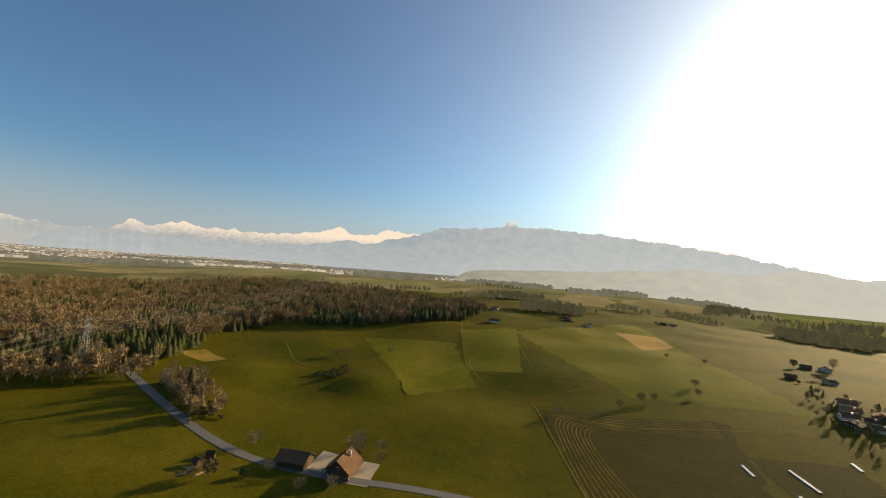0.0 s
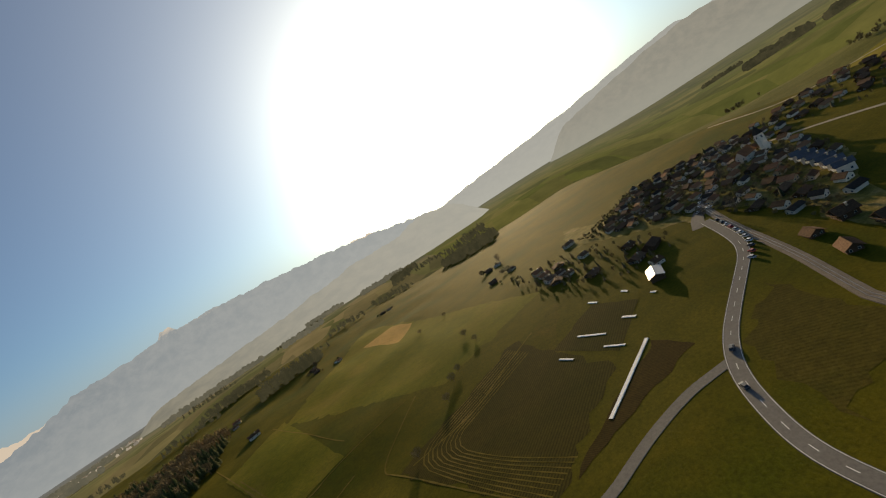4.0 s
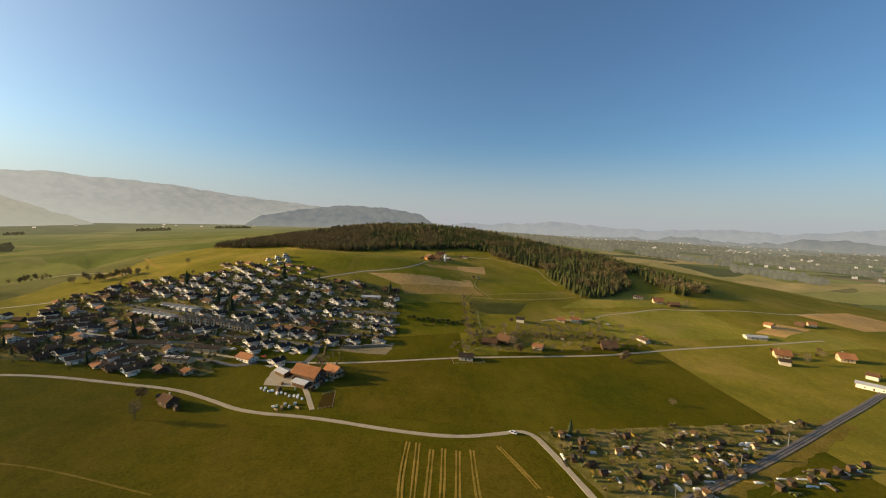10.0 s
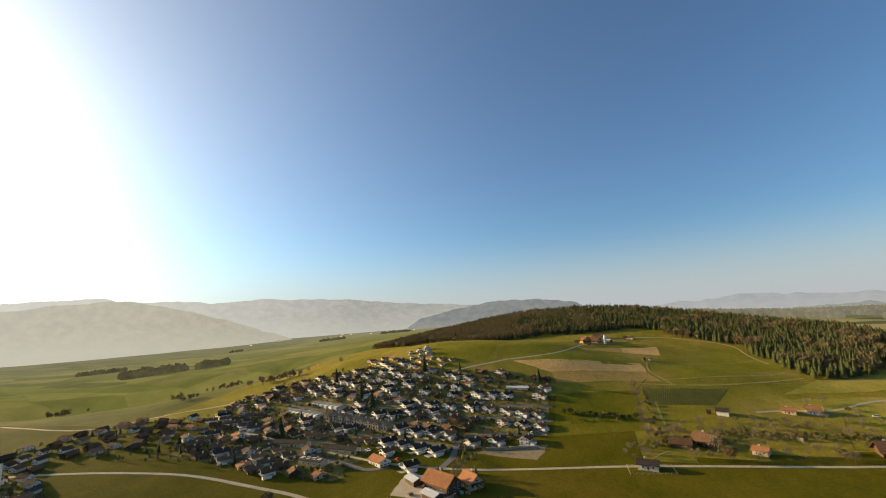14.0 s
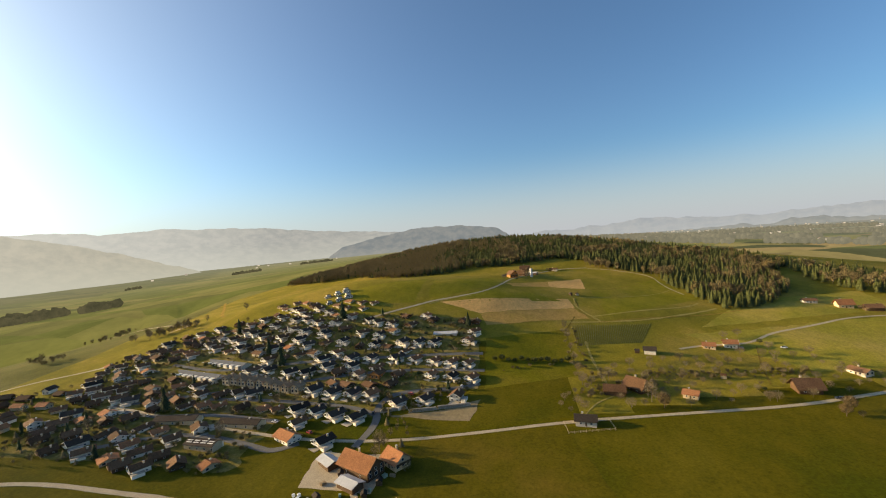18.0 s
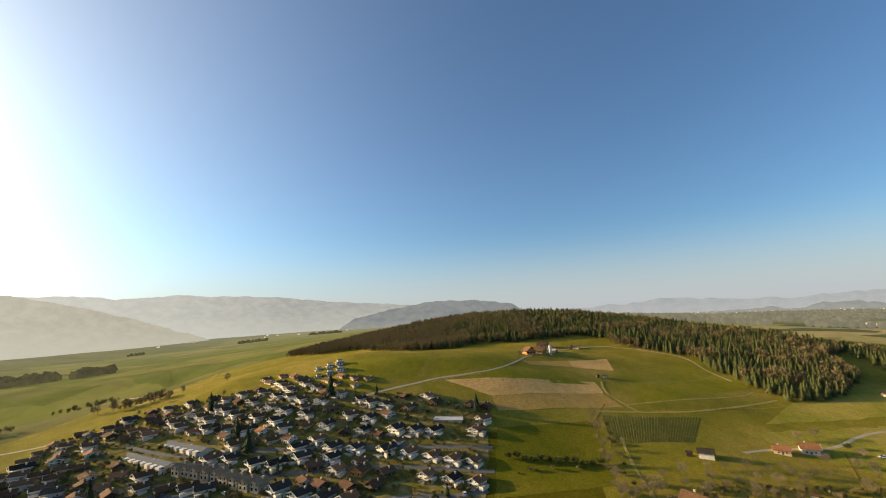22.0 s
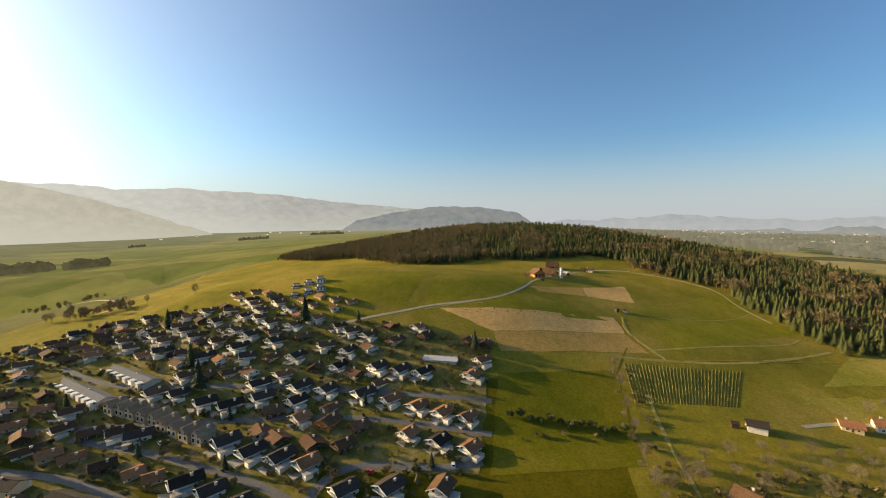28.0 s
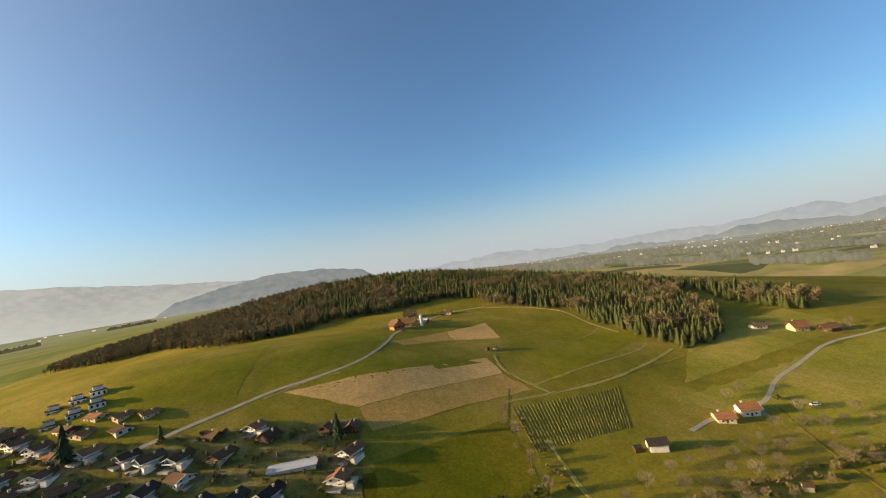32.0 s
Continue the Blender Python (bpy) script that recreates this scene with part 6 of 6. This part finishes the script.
def fields_mat(name, tones, glow, scale, angle, air):
    """Far farmland: long fields of changing colour with dark edges, under haze painted in by distance, with a glow."""
    def build(nt, b):
        g = nt.nodes.new("ShaderNodeNewGeometry")
        mp = nt.nodes.new("ShaderNodeMapping")
        mp.inputs["Rotation"].default_value = (0, 0, radians(angle))
        mp.inputs["Scale"].default_value = (scale, scale * 2.6, 0.0)
        nt.links.new(g.outputs["Position"], mp.inputs["Vector"])
        vo = nd(nt, "TexVoronoi", Scale=1.0, Randomness=0.9)
        nt.links.new(mp.outputs["Vector"], vo.inputs["Vector"])
        r = ramp(nt, tones)
        sp = nt.nodes.new("ShaderNodeSeparateColor")
        nt.links.new(vo.outputs["Color"], sp.inputs[0])
        nt.links.new(sp.outputs[0], r.inputs["Fac"])
        n = noise_node(nt, 0.012, 5, 0.7)
        m = ramp(nt, [(0.35, (0.78, 0.8, 0.78)), (0.65, (1.12, 1.1, 1.08))])
        nt.links.new(n.outputs["Fac"], m.inputs["Fac"])
        col = mixc(nt, r.outputs["Color"], m.outputs["Color"], 1.0, "MULTIPLY")
        # painted haze: fields blend into the air colour the farther they lie
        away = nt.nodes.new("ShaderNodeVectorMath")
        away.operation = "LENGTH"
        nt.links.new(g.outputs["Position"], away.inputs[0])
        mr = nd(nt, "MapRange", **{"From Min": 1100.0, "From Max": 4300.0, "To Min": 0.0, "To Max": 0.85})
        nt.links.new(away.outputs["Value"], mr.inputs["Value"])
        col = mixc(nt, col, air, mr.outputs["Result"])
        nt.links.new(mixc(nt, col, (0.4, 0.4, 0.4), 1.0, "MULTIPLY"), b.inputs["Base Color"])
        # the plain gives off its colour, in place of light from hazy air
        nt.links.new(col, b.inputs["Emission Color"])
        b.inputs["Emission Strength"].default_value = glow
        b.inputs["Roughness"].default_value = 1.0
        b.inputs["Specular IOR Level"].default_value = 0.0
    return mat(name, build)


# blues and greys of these ranges are haze put into the colour
H_SNOW = haze_mat("hazy_snowy_mountains", (0.23, 0.29, 0.375), (0.27, 0.33, 0.415), snow=(365, 500, 260), glow=0.85, low_haze=(60, 250, (0.33, 0.36, 0.41)))
H_FRONT = haze_mat("hazy_front_range", (0.20, 0.265, 0.36), (0.245, 0.31, 0.405), snow=(715, 800, 230), glow=0.85, scale=0.01, low_haze=(-20, 420, (0.32, 0.385, 0.465)), sun_haze=0.35)
H_WEST = haze_mat("hazy_slopes", (0.168, 0.20, 0.24), (0.21, 0.24, 0.28), glow=0.9, scale=0.012, low_haze=(60, 260, (0.255, 0.295, 0.325)), sun_haze=0.5)
H_FOOT = haze_mat("hazy_foothills", (0.165, 0.18, 0.18), (0.21, 0.22, 0.215), glow=0.85, scale=0.015, low_haze=(40, 200, (0.235, 0.265, 0.265)), sun_haze=0.32)
H_SW = haze_mat("hazy_ridges", (0.13, 0.14, 0.13), (0.19, 0.195, 0.175), glow=0.85, scale=0.012, low_haze=(15, 80, (0.23, 0.235, 0.195)), sun_haze=0.6)
H_NORTH = haze_mat("hazy_hills", (0.165, 0.215, 0.295), (0.205, 0.25, 0.325), glow=0.78, scale=0.012, low_haze=(20, 260, (0.255, 0.30, 0.37)))
H_KNOLL = haze_mat("hazy_knoll", (0.115, 0.15, 0.195), (0.155, 0.185, 0.225), glow=0.74, scale=0.015, low_haze=(30, 125, (0.22, 0.25, 0.275)))
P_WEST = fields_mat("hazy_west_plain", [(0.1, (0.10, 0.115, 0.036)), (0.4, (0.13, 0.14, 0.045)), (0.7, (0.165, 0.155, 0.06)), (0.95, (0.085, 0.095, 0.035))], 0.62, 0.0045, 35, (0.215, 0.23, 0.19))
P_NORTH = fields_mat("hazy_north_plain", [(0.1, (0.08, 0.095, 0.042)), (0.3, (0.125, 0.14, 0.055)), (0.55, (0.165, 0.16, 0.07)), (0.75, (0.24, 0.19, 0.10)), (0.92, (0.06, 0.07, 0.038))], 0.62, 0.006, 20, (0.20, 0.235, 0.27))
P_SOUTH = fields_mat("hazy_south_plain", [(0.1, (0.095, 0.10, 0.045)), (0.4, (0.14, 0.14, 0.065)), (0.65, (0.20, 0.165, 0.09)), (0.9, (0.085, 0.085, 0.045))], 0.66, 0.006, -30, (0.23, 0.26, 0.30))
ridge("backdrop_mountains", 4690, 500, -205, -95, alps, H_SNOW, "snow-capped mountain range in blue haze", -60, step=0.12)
ridge("backdrop_front_range", 4500, 700, -185, -84, front_range, H_FRONT, "mountain range with a rock tooth, blue-grey with painted haze", -60, step=0.12)
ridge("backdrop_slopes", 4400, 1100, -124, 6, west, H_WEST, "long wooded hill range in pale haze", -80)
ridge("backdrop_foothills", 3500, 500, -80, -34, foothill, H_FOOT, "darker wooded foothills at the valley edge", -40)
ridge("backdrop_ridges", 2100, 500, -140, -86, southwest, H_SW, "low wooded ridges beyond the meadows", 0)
ridge("backdrop_hills", 4650, 700, -2, 160, northern, H_NORTH, "low hills on the horizon in painted blue haze", -60)
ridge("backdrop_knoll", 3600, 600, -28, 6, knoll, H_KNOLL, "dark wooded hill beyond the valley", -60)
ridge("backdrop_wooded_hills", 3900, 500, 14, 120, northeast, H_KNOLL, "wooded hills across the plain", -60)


def plain_z(x, y):
    """The far plain, which reaches out to the foot of the hills."""
    r = math.hypot(x - 10, y - 60)
    if r < 1100:
        return height(x, y)
    k = 1100 / r
    near = (116 - height(10 + (x - 10) * k, 60 + (y - 60) * k)) / 1100
    q = min(1.0, (r - 1100) / 3590) ** 0.32
    return 116 - r * (near * (1 - q) + 0.0115 * q)


def plain_ring(name, az0, az1, material, label):
    v, f = [], []
    n, rows = int((az1 - az0) / 1.0), 22
    for i in range(n + 1):
        az = radians(az0 + (az1 - az0) * i / n)
        for j in range(rows):
            r = 1000 + 60 * noise.noise((az * 6, 1.0, 2.0)) + 3690 * (j / (rows - 1)) ** 1.3
            x, y = 10 + r * math.sin(az), 60 + r * math.cos(az)
            v.append((x, y, height(x, y) - 3 if j == 0 else max(plain_z(x, y), height(x, y)) + 2.5))
        if i:
            k = rows * i
            f += [(k + j - rows, k + j, k + j + 1, k + j + 1 - rows) for j in range(rows - 1)]
    ob = raw(name, v, f, material)
    ob.data.shade_smooth()
    return tagged(ob, label, "backdrop", kind="structure")


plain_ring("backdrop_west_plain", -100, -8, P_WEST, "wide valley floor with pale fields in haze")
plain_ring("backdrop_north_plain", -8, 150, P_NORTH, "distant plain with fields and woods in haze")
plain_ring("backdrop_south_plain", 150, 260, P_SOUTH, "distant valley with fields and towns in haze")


# far woods and towns, with the haze before them painted as a faint glow
W_FAR = haze_mat("hazy_far_woods", (0.12, 0.13, 0.115), (0.165, 0.17, 0.145), glow=0.62, scale=0.03)
W_MID = haze_mat("hazy_mid_woods", (0.055, 0.06, 0.04), (0.10, 0.10, 0.065), glow=0.45, scale=0.03)
FARTREE = []
for k in range(3):
    bm = bmesh.new()
    bmesh.ops.create_icosphere(bm, subdivisions=2, radius=1.0)
    for q in bm.verts:
        q.co *= 1 + 0.5 * noise.noise(q.co * 1.7 + Vector((k * 9, 0, 0)))
        q.co = Vector((q.co.x * 7, q.co.y * 7, q.co.z * 7 + 6))
    FARTREE.append(([tuple(q.co) for q in bm.verts], [tuple(q.index for q in f.verts) for f in bm.faces]))
    bm.free()


def polar(az, r):
    return 10 + r * math.sin(radians(az)), 60 + r * math.cos(radians(az))


def far_wood(az0, az1, r, depth, gap, seed, label, material=None, up=4.0, shapes=None, size=1.0):
    rnd = random.Random(seed)
    pts = []
    az = az0
    while az < az1:
        q = (az - az0) / (az1 - az0)
        d = depth * (0.35 + 0.65 * math.sin(math.pi * q)) * (0.7 + 0.6 * abs(noise.noise((az * 0.8, seed, 0))))
        t = 0
        while t < d:
            pts.append(polar(az + rnd.uniform(-0.3, 0.3) * math.degrees(gap / r), r + t + rnd.uniform(-5, 5)))
            t += gap
        az += math.degrees(gap / r)
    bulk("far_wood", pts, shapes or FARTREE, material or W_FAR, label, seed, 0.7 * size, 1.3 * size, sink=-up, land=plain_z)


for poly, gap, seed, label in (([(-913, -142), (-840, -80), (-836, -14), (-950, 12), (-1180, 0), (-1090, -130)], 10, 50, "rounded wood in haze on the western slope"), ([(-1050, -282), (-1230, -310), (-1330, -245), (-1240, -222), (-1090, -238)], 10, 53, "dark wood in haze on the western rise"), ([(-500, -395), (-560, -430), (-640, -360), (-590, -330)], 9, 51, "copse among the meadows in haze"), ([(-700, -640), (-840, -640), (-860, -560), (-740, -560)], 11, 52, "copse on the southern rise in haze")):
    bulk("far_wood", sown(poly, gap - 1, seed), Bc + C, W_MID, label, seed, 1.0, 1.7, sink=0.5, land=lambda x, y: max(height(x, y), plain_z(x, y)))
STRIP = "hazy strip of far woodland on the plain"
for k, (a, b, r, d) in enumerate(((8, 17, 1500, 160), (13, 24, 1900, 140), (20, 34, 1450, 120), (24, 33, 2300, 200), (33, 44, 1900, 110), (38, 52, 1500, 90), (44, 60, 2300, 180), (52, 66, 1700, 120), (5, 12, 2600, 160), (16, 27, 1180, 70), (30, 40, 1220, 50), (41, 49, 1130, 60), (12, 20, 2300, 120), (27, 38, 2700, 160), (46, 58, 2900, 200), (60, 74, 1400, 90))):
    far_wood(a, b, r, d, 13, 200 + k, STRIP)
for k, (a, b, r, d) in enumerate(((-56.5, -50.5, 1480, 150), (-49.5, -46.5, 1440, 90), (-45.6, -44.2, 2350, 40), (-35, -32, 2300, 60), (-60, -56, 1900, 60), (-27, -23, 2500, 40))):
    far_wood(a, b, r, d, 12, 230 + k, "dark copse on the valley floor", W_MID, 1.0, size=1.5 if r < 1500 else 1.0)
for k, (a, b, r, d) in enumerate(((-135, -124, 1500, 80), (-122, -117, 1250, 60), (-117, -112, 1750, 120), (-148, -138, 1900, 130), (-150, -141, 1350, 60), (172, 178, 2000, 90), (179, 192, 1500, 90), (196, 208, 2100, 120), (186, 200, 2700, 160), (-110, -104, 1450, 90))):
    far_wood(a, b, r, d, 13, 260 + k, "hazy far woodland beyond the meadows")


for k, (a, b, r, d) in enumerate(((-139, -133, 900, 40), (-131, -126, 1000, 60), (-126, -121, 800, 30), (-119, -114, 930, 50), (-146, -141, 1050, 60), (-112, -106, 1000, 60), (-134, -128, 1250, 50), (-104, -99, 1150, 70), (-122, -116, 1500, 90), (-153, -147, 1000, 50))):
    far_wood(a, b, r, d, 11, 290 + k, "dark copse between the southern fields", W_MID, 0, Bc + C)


def far_town(az0, az1, r0, r1, n, seed, label, up=4.0, size=1.0):
    """Specks of houses far out on the plain, in one mesh."""
    rnd = random.Random(seed)
    v, f, mi = [], [], []
    while len(mi) < n * 7:
        az, r = rnd.uniform(az0, az1), rnd.uniform(r0, r1)
        if noise.noise((az * 0.35, r * 0.004, seed)) < -0.05:
            continue
        x, y = polar(az, r)
        z, a = plain_z(x, y) + up, rnd.uniform(0, 3)
        w, d, h = rnd.uniform(3, 5) * size, rnd.uniform(4, 8) * size, rnd.uniform(3, 6) * size
        c, s, k = math.cos(a), math.sin(a), len(v)
        for t, q in ((-3, 1), (h, 1)):
            v += [(x + e * w * c - g * d * s, y + e * w * s + g * d * c, z + t) for e, g in ((-1, -1), (1, -1), (1, 1), (-1, 1))]
        v += [(x - g * d * s, y + g * d * c, z + h + 2.5) for g in (-1, 1)]
        f += [tuple(k + i for i in q) for q in ((0, 1, 5, 8, 4), (1, 2, 6, 5), (2, 3, 7, 9, 6), (3, 0, 4, 7), (5, 6, 9, 8), (7, 4, 8, 9), (3, 2, 1, 0))]
        wall, roof = rnd.choice((0, 0, 1)), rnd.choice((2, 2, 3))
        mi += [wall] * 4 + [roof] * 2 + [wall]
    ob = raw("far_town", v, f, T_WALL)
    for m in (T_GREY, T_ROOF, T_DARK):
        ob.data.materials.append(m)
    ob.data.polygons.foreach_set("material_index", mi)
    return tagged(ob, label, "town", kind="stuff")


# wall and roof colours paled by painted haze, and glowing
T_WALL = haze_mat("hazy_white_walls", (0.42, 0.41, 0.39), (0.52, 0.505, 0.48), glow=0.65)
T_GREY = haze_mat("hazy_grey_walls", (0.33, 0.33, 0.33), (0.4, 0.4, 0.4), glow=0.5)
T_ROOF = haze_mat("hazy_roofs", (0.22, 0.19, 0.17), (0.28, 0.24, 0.21), glow=0.5)
T_DARK = haze_mat("hazy_dark_roofs", (0.15, 0.15, 0.15), (0.2, 0.2, 0.2), glow=0.5)
far_town(168, 207, 1700, 4100, 2000, 301, "houses of a far town on the plain, paled by painted haze", size=1.25)
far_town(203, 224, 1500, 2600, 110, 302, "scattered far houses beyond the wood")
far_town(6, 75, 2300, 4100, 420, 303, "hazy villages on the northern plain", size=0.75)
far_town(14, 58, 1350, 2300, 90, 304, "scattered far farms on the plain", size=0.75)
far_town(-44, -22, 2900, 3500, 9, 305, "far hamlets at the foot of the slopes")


# kinds that found no place are taken out again
for kit in list(KITS.values()) + list(TREES.values()) + list(CARS.values()):
    if not kit[1]:
        for ob in list(kit[0].children_recursive) + [kit[0]]:
            bpy.data.objects.remove(ob, do_unlink=True)
